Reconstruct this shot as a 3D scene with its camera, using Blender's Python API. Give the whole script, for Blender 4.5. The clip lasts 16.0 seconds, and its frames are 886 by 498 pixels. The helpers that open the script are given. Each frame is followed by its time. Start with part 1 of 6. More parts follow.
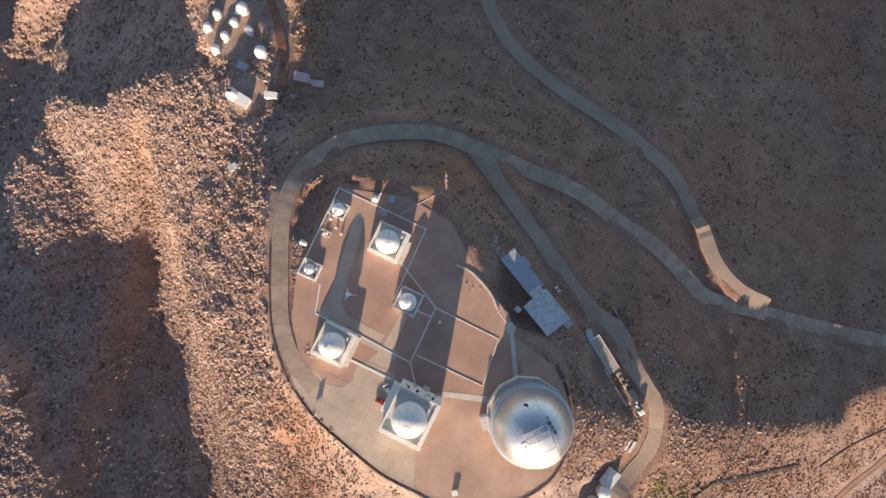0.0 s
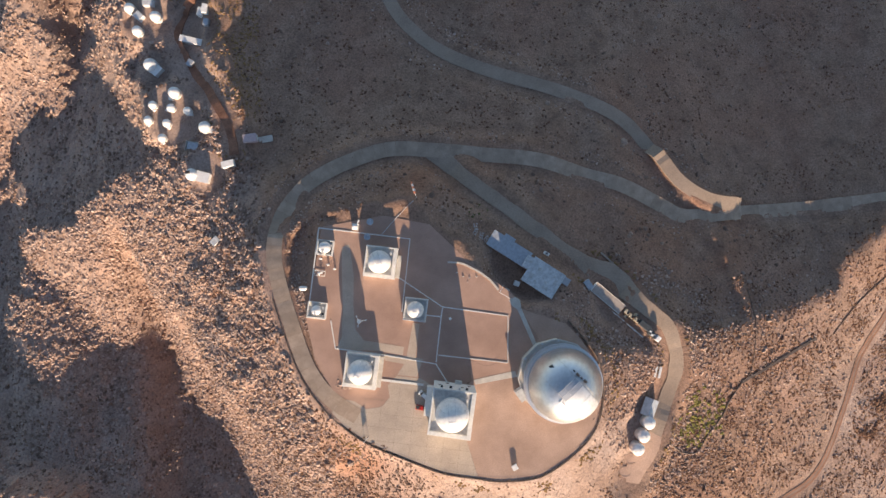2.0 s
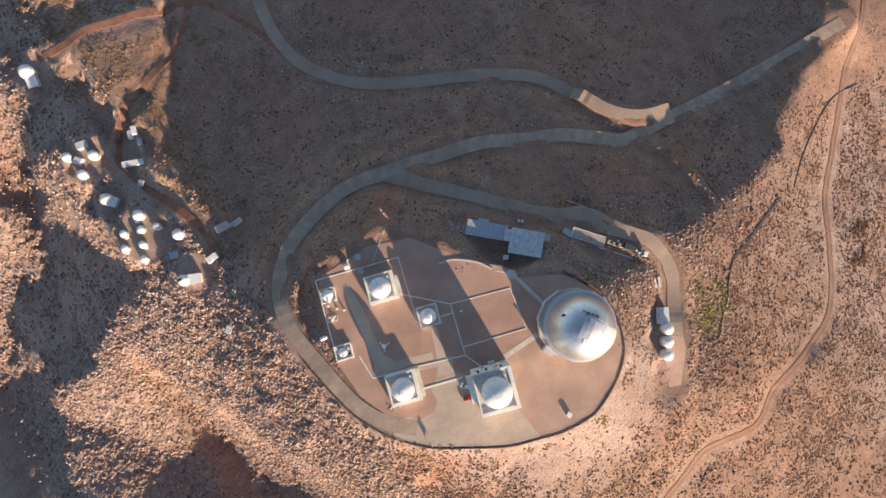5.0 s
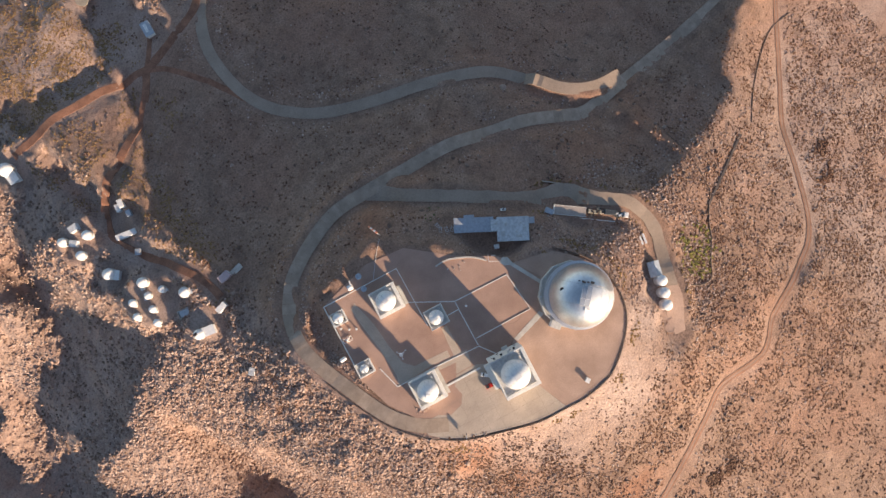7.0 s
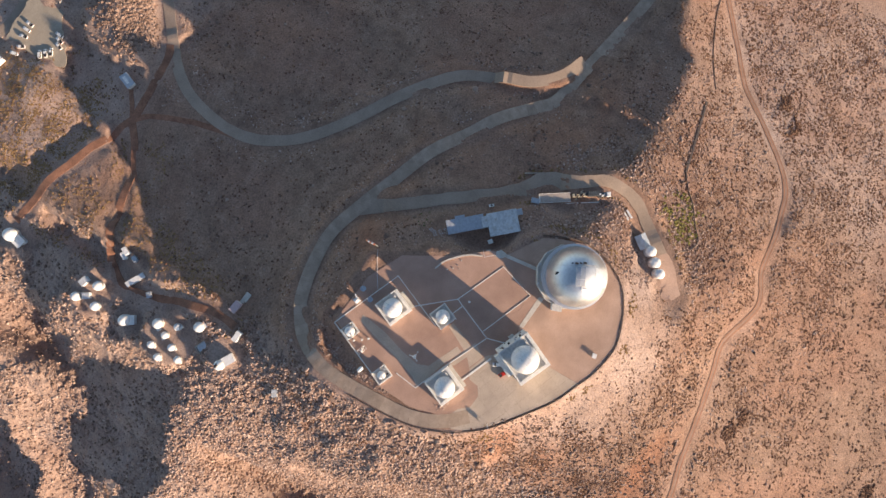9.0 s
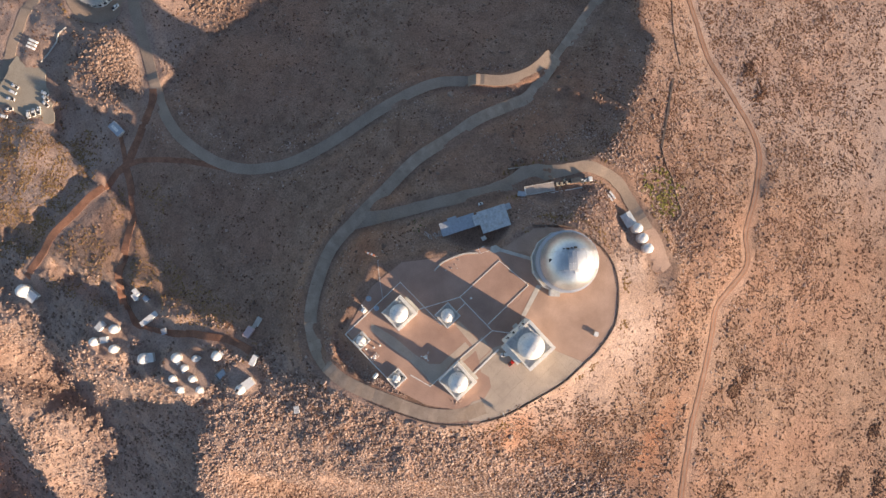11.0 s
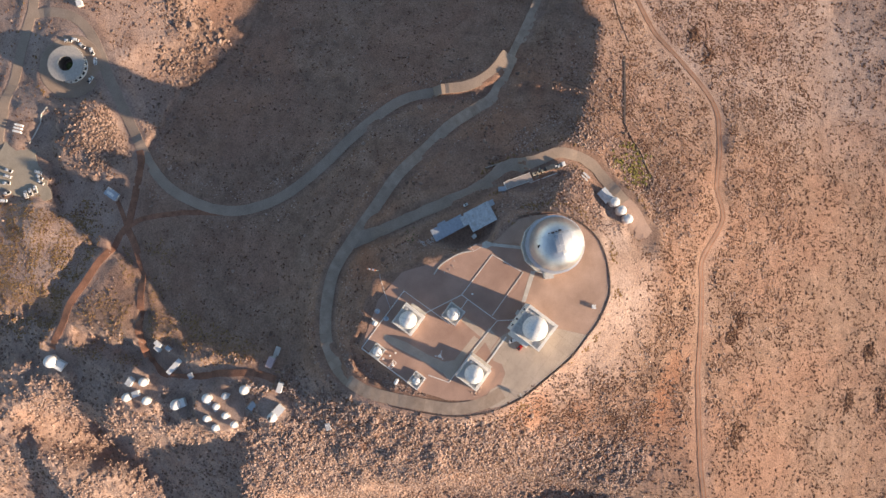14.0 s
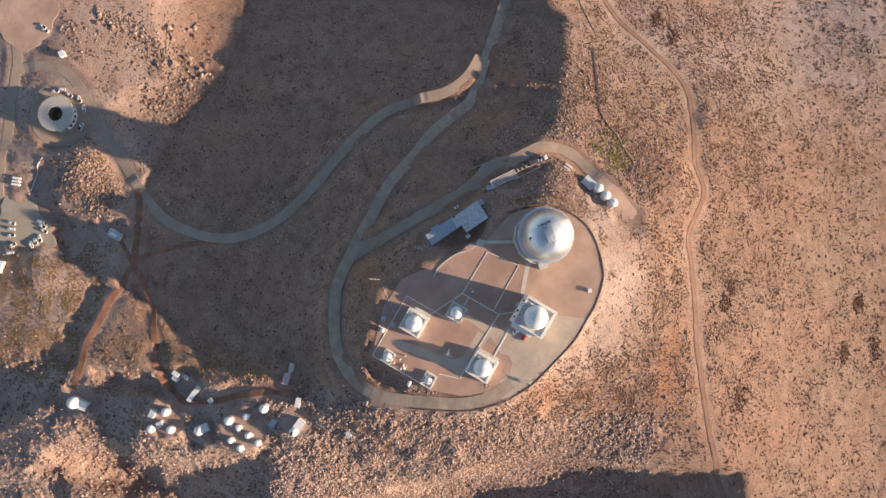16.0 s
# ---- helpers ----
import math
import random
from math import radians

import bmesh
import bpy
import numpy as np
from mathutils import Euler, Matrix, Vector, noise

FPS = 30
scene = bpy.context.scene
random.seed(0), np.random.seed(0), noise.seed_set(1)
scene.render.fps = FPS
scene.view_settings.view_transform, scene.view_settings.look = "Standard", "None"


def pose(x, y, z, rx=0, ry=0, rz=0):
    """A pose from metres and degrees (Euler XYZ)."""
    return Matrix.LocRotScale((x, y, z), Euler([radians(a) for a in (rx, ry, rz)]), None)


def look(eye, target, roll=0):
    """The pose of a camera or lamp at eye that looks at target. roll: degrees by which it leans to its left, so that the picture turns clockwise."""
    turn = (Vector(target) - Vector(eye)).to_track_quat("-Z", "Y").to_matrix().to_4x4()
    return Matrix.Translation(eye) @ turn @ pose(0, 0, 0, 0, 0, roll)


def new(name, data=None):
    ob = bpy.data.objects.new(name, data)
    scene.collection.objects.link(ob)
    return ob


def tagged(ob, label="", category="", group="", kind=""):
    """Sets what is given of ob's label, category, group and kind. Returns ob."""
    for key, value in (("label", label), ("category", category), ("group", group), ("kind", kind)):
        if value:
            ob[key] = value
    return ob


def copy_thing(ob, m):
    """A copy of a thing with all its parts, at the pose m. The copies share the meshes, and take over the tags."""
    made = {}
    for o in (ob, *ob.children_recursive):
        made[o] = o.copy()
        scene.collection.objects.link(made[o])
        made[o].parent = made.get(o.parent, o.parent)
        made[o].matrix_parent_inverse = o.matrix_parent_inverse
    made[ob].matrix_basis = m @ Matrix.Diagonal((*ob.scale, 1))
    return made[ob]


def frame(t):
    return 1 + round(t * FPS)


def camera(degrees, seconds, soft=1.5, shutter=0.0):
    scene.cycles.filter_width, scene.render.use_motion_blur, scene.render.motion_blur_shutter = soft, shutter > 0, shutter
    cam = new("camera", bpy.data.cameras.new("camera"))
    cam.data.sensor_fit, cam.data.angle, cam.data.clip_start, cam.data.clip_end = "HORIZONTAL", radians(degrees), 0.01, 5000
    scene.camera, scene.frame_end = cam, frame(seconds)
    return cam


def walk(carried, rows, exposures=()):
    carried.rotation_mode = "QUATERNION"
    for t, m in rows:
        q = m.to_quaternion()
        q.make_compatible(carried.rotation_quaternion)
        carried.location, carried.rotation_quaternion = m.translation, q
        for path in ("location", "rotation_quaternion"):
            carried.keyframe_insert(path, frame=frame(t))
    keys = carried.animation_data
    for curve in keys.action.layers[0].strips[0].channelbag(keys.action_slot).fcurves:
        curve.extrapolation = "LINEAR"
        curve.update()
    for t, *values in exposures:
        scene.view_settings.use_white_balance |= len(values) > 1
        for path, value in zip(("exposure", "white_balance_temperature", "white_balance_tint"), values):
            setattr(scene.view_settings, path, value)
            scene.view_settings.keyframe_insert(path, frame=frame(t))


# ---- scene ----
cam = camera(72.8, 16.0)
METRES, EYE, TILT, LEAN, TURN = 96.0, 224.0, -87.05, 0.2, 0.0
ROWS = [
    (0.0, 0.0, 0.0, 0.0, 0.0, 0.0, -0.0),
    (0.5, 0.0009, -0.0311, 0.0016, -0.28, -0.03, 4.67),
    (1.0, 0.0019, -0.0621, 0.0033, -0.56, -0.09, 9.27),
    (1.5, 0.0025, -0.093, 0.0043, -0.85, -0.15, 13.85),
    (2.0, 0.0029, -0.1237, 0.006, -1.16, -0.26, 18.46),
    (2.5, 0.0039, -0.1545, 0.0075, -1.45, -0.37, 22.75),
    (3.0, 0.0047, -0.1854, 0.0091, -1.72, -0.49, 26.69),
    (3.5, 0.0057, -0.2161, 0.0113, -1.99, -0.64, 30.4),
    (4.0, 0.0062, -0.2471, 0.0131, -2.26, -0.79, 33.83),
    (6.5, 0.0032, -0.4028, 0.0198, -4.17, -1.96, 51.04),
    (7.0, 0.0034, -0.4341, 0.0218, -4.47, -2.2, 53.39),
    (7.5, 0.0037, -0.4653, 0.0245, -4.71, -2.4, 55.21),
    (8.0, 0.0037, -0.4965, 0.0263, -5.02, -2.65, 57.19),
    (8.5, 0.0032, -0.5278, 0.0279, -5.38, -2.94, 59.29),
    (9.0, 0.0036, -0.5591, 0.0303, -5.83, -3.33, 61.41),
    (11.5, 0.0059, -0.7155, 0.0359, -8.42, -5.65, 70.42),
    (12.0, 0.0066, -0.7471, 0.038, -9.19, -6.38, 72.08),
    (12.5, 0.0065, -0.7785, 0.0394, -10.14, -7.26, 73.72),
    (13.0, 0.0061, -0.8099, 0.0407, -11.29, -8.32, 75.33),
    (13.5, 0.0064, -0.8413, 0.0426, -12.76, -9.72, 76.96),
    (14.0, 0.0064, -0.8726, 0.0438, -14.62, -11.51, 78.57),
    (14.5, 0.0068, -0.9038, 0.0452, -17.02, -13.86, 80.15),
    (15.0, 0.0075, -0.9354, 0.0468, -20.17, -16.94, 81.65),
    (15.5, 0.0055, -0.9666, 0.0479, -24.71, -21.37, 83.14),
    (16.0, 0.0077, -0.9982, 0.0495, -31.88, -28.52, 84.58),
]
walk(cam, [(t, pose(0, 0, EYE, TILT, LEAN, TURN) @ pose(METRES * x, METRES * y, METRES * z, 90 + pitch, roll, yaw)) for t, x, y, z, yaw, pitch, roll in ROWS])

# ---- light: a low sun and a clear sky ----
SUN_EL, SUN_AZ = 13.3, 10.3   # degrees up; the way the shadows run, east of north
world = bpy.data.worlds.new("world")
scene.world = world
world.use_nodes = True
sky = world.node_tree.nodes.new("ShaderNodeTexSky")
sky.sky_type, sky.sun_disc = "NISHITA", False
sky.sun_elevation, sky.sun_rotation = radians(SUN_EL), radians(180 + SUN_AZ)
sky.altitude, sky.dust_density, sky.ozone_density = 2200, 2.0, 0.7
world.node_tree.nodes["Background"].inputs["Strength"].default_value = 0.096
world.node_tree.links.new(sky.outputs[0], world.node_tree.nodes["Background"].inputs["Color"])
sun = new("sun", bpy.data.lights.new("sun", "SUN"))
sun.data.energy, sun.data.angle, sun.data.color = 5.0, radians(0.55), (1.0, 0.755, 0.535)
sun.matrix_world = look((0, 0, 300), (math.sin(radians(SUN_AZ)), math.cos(radians(SUN_AZ)), 300 - math.tan(radians(SUN_EL))))
scene.view_settings.exposure = 1.12


# ---- materials ----
def material(name, rough=0.9, metal=0.0):
    m = bpy.data.materials.new(name)
    m.use_nodes = True
    b = m.node_tree.nodes["Principled BSDF"]
    b.inputs["Roughness"].default_value, b.inputs["Metallic"].default_value = rough, metal
    return m, m.node_tree, b


def noise_node(nt, scale, detail=4.0, vec=None, rough=0.6):
    n = nt.nodes.new("ShaderNodeTexNoise")
    n.inputs["Scale"].default_value, n.inputs["Detail"].default_value, n.inputs["Roughness"].default_value = scale, detail, rough
    if vec is None:
        vec = nt.nodes.new("ShaderNodeNewGeometry").outputs["Position"]
    nt.links.new(vec, n.inputs["Vector"])
    return n.outputs["Fac"]


def ramp(nt, fac, *stops):
    r = nt.nodes.new("ShaderNodeValToRGB")
    e = r.color_ramp.elements
    for i, (pos, c) in enumerate(stops):
        k = e[i] if i < 2 else e.new(pos)
        k.position, k.color = pos, (*c, 1)
    nt.links.new(fac, r.inputs["Fac"])
    return r.outputs["Color"]


def mix(nt, fac, a, b, kind="MIX"):
    n = nt.nodes.new("ShaderNodeMix")
    n.data_type, n.blend_type = "RGBA", kind
    for value, k in ((fac, 0), (a, 6), (b, 7)):
        if hasattr(value, "is_output"):
            nt.links.new(value, n.inputs[k])
        elif k:
            n.inputs[k].default_value = (*value, 1)
        else:
            n.inputs[k].default_value = value
    return n.outputs[2]


def bump(nt, b, height, strength=0.5, distance=0.1):
    n = nt.nodes.new("ShaderNodeBump")
    n.inputs["Strength"].default_value, n.inputs["Distance"].default_value = strength, distance
    nt.links.new(height, n.inputs["Height"])
    nt.links.new(n.outputs["Normal"], b.inputs["Normal"])


def attribute(nt, name):
    n = nt.nodes.new("ShaderNodeAttribute")
    n.attribute_name = name
    return n.outputs["Fac"]


def grained(name, dark, light, scale=0.3, fine=6.0, rough=0.9, metal=0.0, bumps=0.25, depth=0.05, contrast=0.25):
    """A plain surface whose colour drifts between two tones, with a fine grain."""
    m, nt, b = material(name, rough, metal)
    big = ramp(nt, noise_node(nt, scale, 5), (0.32, dark), (0.68, light))
    fine_fac = noise_node(nt, fine, 3)
    col = mix(nt, 1.0, big, ramp(nt, fine_fac, (0.25, (1 - contrast,) * 3), (0.75, (1 + contrast * .6,) * 3)), "MULTIPLY")
    nt.links.new(col, b.inputs["Base Color"])
    if bumps:
        bump(nt, b, fine_fac, bumps, depth)
    return m


def painted(name, colour, rough=0.45, metal=0.0, wear=0.12):
    """Paint or sheet metal with faint streaks and dirt."""
    m, nt, b = material(name, rough, metal)
    dirt = noise_node(nt, 0.9, 6)
    tone = ramp(nt, dirt, (0.3, tuple(c * (1 - wear * 1.6) for c in colour)), (0.62, colour))
    nt.links.new(tone, b.inputs["Base Color"])
    bump(nt, b, noise_node(nt, 3.0, 3), 0.08, 0.03)
    return m


def ground_material():
    m, nt, b = material("desert_ground", 0.95)
    pos = nt.nodes.new("ShaderNodeNewGeometry").outputs["Position"]
    broad = noise_node(nt, 0.018, 4, pos)
    patch = noise_node(nt, 0.11, 6, pos, 0.7)
    grit = noise_node(nt, 1.1, 5, pos, 0.75)
    soil = ramp(nt, patch, (0.3, (0.18, 0.112, 0.082)), (0.5, (0.275, 0.178, 0.132)), (0.72, (0.355, 0.243, 0.188)))
    red = ramp(nt, patch, (0.3, (0.235, 0.132, 0.092)), (0.7, (0.35, 0.21, 0.153)))
    soil = mix(nt, ramp(nt, broad, (0.42, (0, 0, 0)), (0.6, (1, 1, 1))), soil, red)
    pale = ramp(nt, patch, (0.3, (0.335, 0.248, 0.216)), (0.7, (0.46, 0.355, 0.314)))
    soil = mix(nt, attribute(nt, "pale"), soil, pale)
    dirt = ramp(nt, patch, (0.3, (0.27, 0.125, 0.075)), (0.7, (0.38, 0.19, 0.115)))
    soil = mix(nt, attribute(nt, "dirt"), soil, dirt)
    soil = mix(nt, 1.0, soil, (0.985, 0.955, 0.91), "MULTIPLY")
    stones = ramp(nt, grit, (0.30, (0.48, 0.46, 0.45)), (0.48, (0.95, 0.95, 0.95)), (0.72, (1.36, 1.34, 1.31)))
    nt.links.new(mix(nt, 1.0, soil, stones, "MULTIPLY"), b.inputs["Base Color"])
    bump(nt, b, grit, 0.7, 0.5)
    return m


def rock_material(name, *tones):
    m, nt, b = material(name, 0.9)
    isle = nt.nodes.new("ShaderNodeNewGeometry").outputs["Random Per Island"]
    tone = ramp(nt, isle, *zip((0.0, 0.5, 1.0), tones))
    nt.links.new(mix(nt, 1.0, tone, ramp(nt, noise_node(nt, 3.0, 4), (0.3, (.75, .74, .73)), (0.7, (1.1, 1.1, 1.1))), "MULTIPLY"), b.inputs["Base Color"])
    return m


def shrub_material():
    m, nt, b = material("dry_shrub", 0.95)
    isle = nt.nodes.new("ShaderNodeNewGeometry").outputs["Random Per Island"]
    nt.links.new(ramp(nt, isle, (0.0, (0.105, 0.052, 0.034)), (0.55, (0.18, 0.093, 0.058)), (1.0, (0.29, 0.172, 0.102))), b.inputs["Base Color"])
    return m


def slab_material():
    m, nt, b = material("road_concrete", 0.85)
    pick = nt.nodes.new("ShaderNodeObjectInfo").outputs["Random"]
    tone = ramp(nt, pick, (0.0, (0.36, 0.276, 0.212)), (1.0, (0.44, 0.34, 0.264)))
    wear = ramp(nt, noise_node(nt, 0.25, 6, None, 0.7), (0.3, (0.72, 0.70, 0.68)), (0.65, (1.06, 1.05, 1.04)))
    grit = noise_node(nt, 5.0, 4)
    col = mix(nt, 1.0, tone, wear, "MULTIPLY")
    nt.links.new(mix(nt, 1.0, col, ramp(nt, grit, (0.3, (0.86,) * 3), (0.7, (1.08,) * 3)), "MULTIPLY"), b.inputs["Base Color"])
    bump(nt, b, grit, 0.2, 0.04)
    return m


GROUND, SHRUB, SLAB = ground_material(), shrub_material(), slab_material()
ROCK = rock_material("weathered_rock", (0.15, 0.095, 0.07), (0.25, 0.165, 0.125), (0.40, 0.29, 0.23))
PALE_ROCK = rock_material("broken_pale_rock", (0.25, 0.16, 0.125), (0.38, 0.265, 0.213), (0.52, 0.395, 0.33))
LEAF = grained("green_leaf", (0.06, 0.075, 0.02), (0.15, 0.15, 0.04), 0.8, 5, bumps=0)
GREEN_LEAF = grained("sunlit_leaf", (0.17, 0.15, 0.04), (0.33, 0.28, 0.07), 0.8, 5, bumps=0)
YELLOW_LEAF = grained("yellow_leaf", (0.20, 0.12, 0.05), (0.36, 0.22, 0.09), 0.8, 5, bumps=0)
CONCRETE = grained("yard_concrete", (0.42, 0.338, 0.268), (0.53, 0.43, 0.345), 0.12, 2.5, 0.85)
PALE_CONCRETE = grained("pale_concrete", (0.48, 0.44, 0.39), (0.62, 0.58, 0.52), 0.3, 4, 0.8)
PAVED = grained("parking_screed", (0.32, 0.275, 0.215), (0.42, 0.36, 0.285), 0.1, 2.5, 0.9)
GRAVEL = grained("red_gravel", (0.335, 0.213, 0.165), (0.49, 0.322, 0.248), 0.06, 3.0, 0.95, bumps=0.5, depth=0.08)
TAN_GRAVEL = grained("tan_gravel", (0.37, 0.246, 0.186), (0.53, 0.365, 0.282), 0.07, 2.5, 0.95, bumps=0.4, depth=0.06)
PLAIN_DIRT = grained("packed_dirt", (0.205, 0.132, 0.10), (0.285, 0.19, 0.148), 0.12, 2.0, 0.95, bumps=0.4)
RED_DIRT = grained("red_dirt_road", (0.185, 0.088, 0.056), (0.34, 0.165, 0.102), 0.2, 1.6, 0.95, bumps=0.5)
GREY_ROAD = grained("grey_road", (0.30, 0.228, 0.175), (0.39, 0.30, 0.233), 0.1, 2.0, 0.9, bumps=0.3)
STONE = grained("dark_stone", (0.12, 0.085, 0.066), (0.22, 0.162, 0.13), 0.6, 4, 0.9)
WHITE = painted("white_paint", (0.80, 0.79, 0.77), 0.4)
WALL_WHITE = painted("white_plaster", (0.74, 0.72, 0.68), 0.75)
SILVER = painted("aluminium_cladding", (0.66, 0.67, 0.685), 0.42, 0.92, 0.1)
PALE_SILVER = painted("pale_shutter_sheet", (0.70, 0.71, 0.72), 0.5, 0.55, 0.1)
BRIGHT_SILVER = painted("bright_aluminium", (0.86, 0.86, 0.86), 0.38, 0.85, 0.05)
ROOF_GREY = painted("roof_membrane", (0.62, 0.63, 0.64), 0.7, 0, 0.2)
ROOF_BLUE = painted("blue_grey_sheet", (0.44, 0.47, 0.52), 0.5, 0.2, 0.15)
DECK = painted("grey_deck", (0.58, 0.57, 0.55), 0.7, 0, 0.2)
DARK = painted("dark_metal", (0.045, 0.045, 0.05), 0.6, 0.3)
GLASS_DARK = painted("tinted_glass", (0.02, 0.025, 0.03), 0.08, 0.0, 0.0)
RUBBER = painted("rubber", (0.025, 0.025, 0.025), 0.9)
RED = painted("red_paint", (0.55, 0.03, 0.02), 0.3)
ORANGE = painted("orange_cloth", (0.62, 0.24, 0.14), 0.8)
GREEN = painted("green_paint", (0.05, 0.10, 0.07), 0.5)
WOOD = grained("dry_wood", (0.22, 0.15, 0.10), (0.34, 0.25, 0.17), 1.0, 6)
ROOF_STONE = painted("roof_screed", (0.47, 0.43, 0.385), 0.8, 0, 0.15)
DUSTY_SHEET = grained("dusty_sheet", (0.34, 0.29, 0.26), (0.46, 0.39, 0.34), 0.5, 4, 0.8, bumps=0.1)
BEIGE = painted("beige_steel", (0.50, 0.43, 0.32), 0.55, 0, 0.2)
DARK_SHEET = painted("dark_grey_sheet", (0.10, 0.11, 0.115), 0.55, 0.2, 0.2)
APRON = grained("apron_gravel", (0.31, 0.225, 0.165), (0.41, 0.305, 0.23), 0.15, 2.0, 0.95, bumps=0.3)
STAIN = grained("joint_filler", (0.29, 0.235, 0.18), (0.36, 0.29, 0.225), 0.6, 4, 0.9, bumps=0)
TRACK_SOIL = grained("pressed_gravel", (0.29, 0.185, 0.14), (0.42, 0.28, 0.213), 0.5, 3.0, 0.95, bumps=0.4)
PINK = painted("pink_sheet", (0.55, 0.42, 0.42), 0.7)


# ---- terrain: heights follow the roads, the crests and the feet of the slopes ----
RING = [(-48, -40, 0), (-56, -30, -.3), (-61, -16, -.6), (-62, 3, -1.2), (-62, 21, -2.2), (-60, 33, -3.4), (-54, 45, -5.5), (-44, 53, -8.5), (-33, 57, -11.5), (-20, 59, -13.5), (-4, 59, -15.3), (14, 53, -17), (33, 45, -18), (54, 36, -19.5), (72, 24, -21), (88, 13, -22), (103, -1, -24), (112, -8, -25), (137, -14, -28), (166, -21, -32), (198, -28, -36), (240, -36, -42)]
UPPER = [(139, -13.2, -28.3), (130, -8, -27), (121, -1, -26), (114, 8.5, -26), (108.5, 24.5, -28), (101.5, 41, -30), (88, 55, -32), (72, 68, -33), (52, 82, -34), (35, 97, -36), (24, 112, -37), (18, 128, -37), (18, 146, -37), (24, 166, -38), (35, 181, -39), (41, 187, -39), (60, 203, -42), (74.5, 214, -44), (87, 223.5, -45.6), (98.5, 231, -46.6), (108, 238.5, -46.8), (114, 247, -47), (116.6, 257, -47.6), (116, 268, -48.6), (113, 277, -49.6)]
SERVICE = [(14, 53, -17), (19, 43, -16), (26, 32, -14), (38, 15, -12), (49, -2, -10), (59, -14, -9), (68, -24, -8.5), (74, -36, -9), (81, -49, -10), (79, -65, -12), (67, -80, -14), (58, -92, -15)]
TRACK = [(290, -20, -62), (230, -55, -52), (199, -78, -50), (174, -96, -48), (158, -115, -46), (136, -137, -44), (115, -142, -40), (84, -143, -34), (66, -148, -30), (41, -139, -27), (25, -141, -26), (2, -144, -25), (-21, -146, -24), (-31, -148, -24), (-57, -154, -26), (-82, -161, -28), (-108, -172, -31), (-150, -190, -40)]
DIRT_A = [(43, 191, -40), (35, 187.6, -39.5), (20, 184.8, -38), (6, 184.6, -37), (-3, 185.4, -37), (-9, 189, -37.4), (-24, 196, -37.6), (-41, 200.6, -37.6), (-56, 206.5, -38.6), (-70, 212, -40), (-80, 216, -41.6)]
DIRT_B = [(-3, 185.4, -37), (-12.6, 178, -36), (-26, 171.4, -35), (-41, 166, -33), (-57, 162.5, -31), (-72, 157.5, -29), (-80, 144, -27), (-78, 128, -26), (-72, 112, -25), (-67, 92, -24), (-68, 79, -23)]
DIRT_C = [(-3, 185.4, -37), (3, 178.5, -36.6), (7.4, 168, -36.7), (12, 153.6, -36.7), (15, 137, -36.8), (18.4, 123, -37)]
WEST_ROAD = [(-40, 284, -54), (1, 280, -50.5), (22, 278, -49.5), (43, 277, -49), (64, 277.5, -49), (86, 278.5, -49.4), (108, 278, -49.6), (119, 278, -49.6), (132, 282, -50), (140, 296, -52), (142, 320, -55)]
CRESTS = [(-84, 74, -22), (-88, 46, -22), (-78, 35, -12), (-72, 10, -7), (-74, -14, -8), (-71, -36, -8), (-62, -52, -6), (98, -42, -14), (116, -53, -20), (151, -60, -30), (175, -46, -34), (225, -44, -44)]
FEET = [(-206, 123, -84), (-208, 82, -68), (-210, 44, -82), (-189, 13, -84), (-136, 14, -54), (-162, 92, -50), (-132, 94, -41), (-186, 86, -58), (-112, 36, -37), (-124, -16, -42), (-115, -40, -40), (-101, -74, -38), (-157, -54, -62), (-225, -55, -46), (-285, -60, -50), (-285, 20, -60), (-285, 90, -70), (-285, 160, -80), (-285, -150, -46), (-96, -53, -28), (-59, -63, -12), (-28, -80, -8), (1, -99, -8), (34, -116, -13), (72, -130, -22), (111, -150, -37), (152, -153, -51)]
SADDLE = [(-21, 91, -30), (-53, 69, -22), (27, 71, -28), (79, 95, -42), (162, 78, -55), (209, 121, -66), (-30, 142, -34), (-27, 109, -32), (-44, 89, -26), (73, 172, -38), (111, 157, -54), (156, 142, -60), (119, 198, -54), (144, 240, -50), (128, 225, -50.5), (160, 262, -49.6)]
HOLLOW = [(105, 262, -48), (60, 258, -46.5), (170, 215, -54), (137, 77, -48), (-38, 233, -40.5), (-60, 248, -46), (18, 228, -43.5), (8, 236, -45.5), (30, 238, -45), (-91, 265, -62), (-148, 261, -66), (-134, 209, -44), (-112, 165, -39), (-107, 133, -32), (-132, 159, -58), (-96, 66, -24), (-126, 108, -46)]
SOUTH = [(165, -212, -67), (230, -150, -68), (225, -220, -80), (252, -92, -61), (205, -120, -57), (53, -210, -48), (-49, -212, -44), (174, -274, -72), (42, -272, -62), (-81, -274, -58), (-107, -112, -34), (10, -106, -10), (74, -102, -18)]
PLATEAU = [(-57, 2), (-58, -14), (-55, -36), (-46, -50), (-23, -70), (-3, -80), (12, -83), (27, -79), (37, -73), (43, -64), (46.5, -51), (43.5, -39), (40, -32), (30, -24), (21.5, -11), (11, 5.5), (1, 28), (-18, 35), (-39, 36), (-47, 20), (-53, 8)]
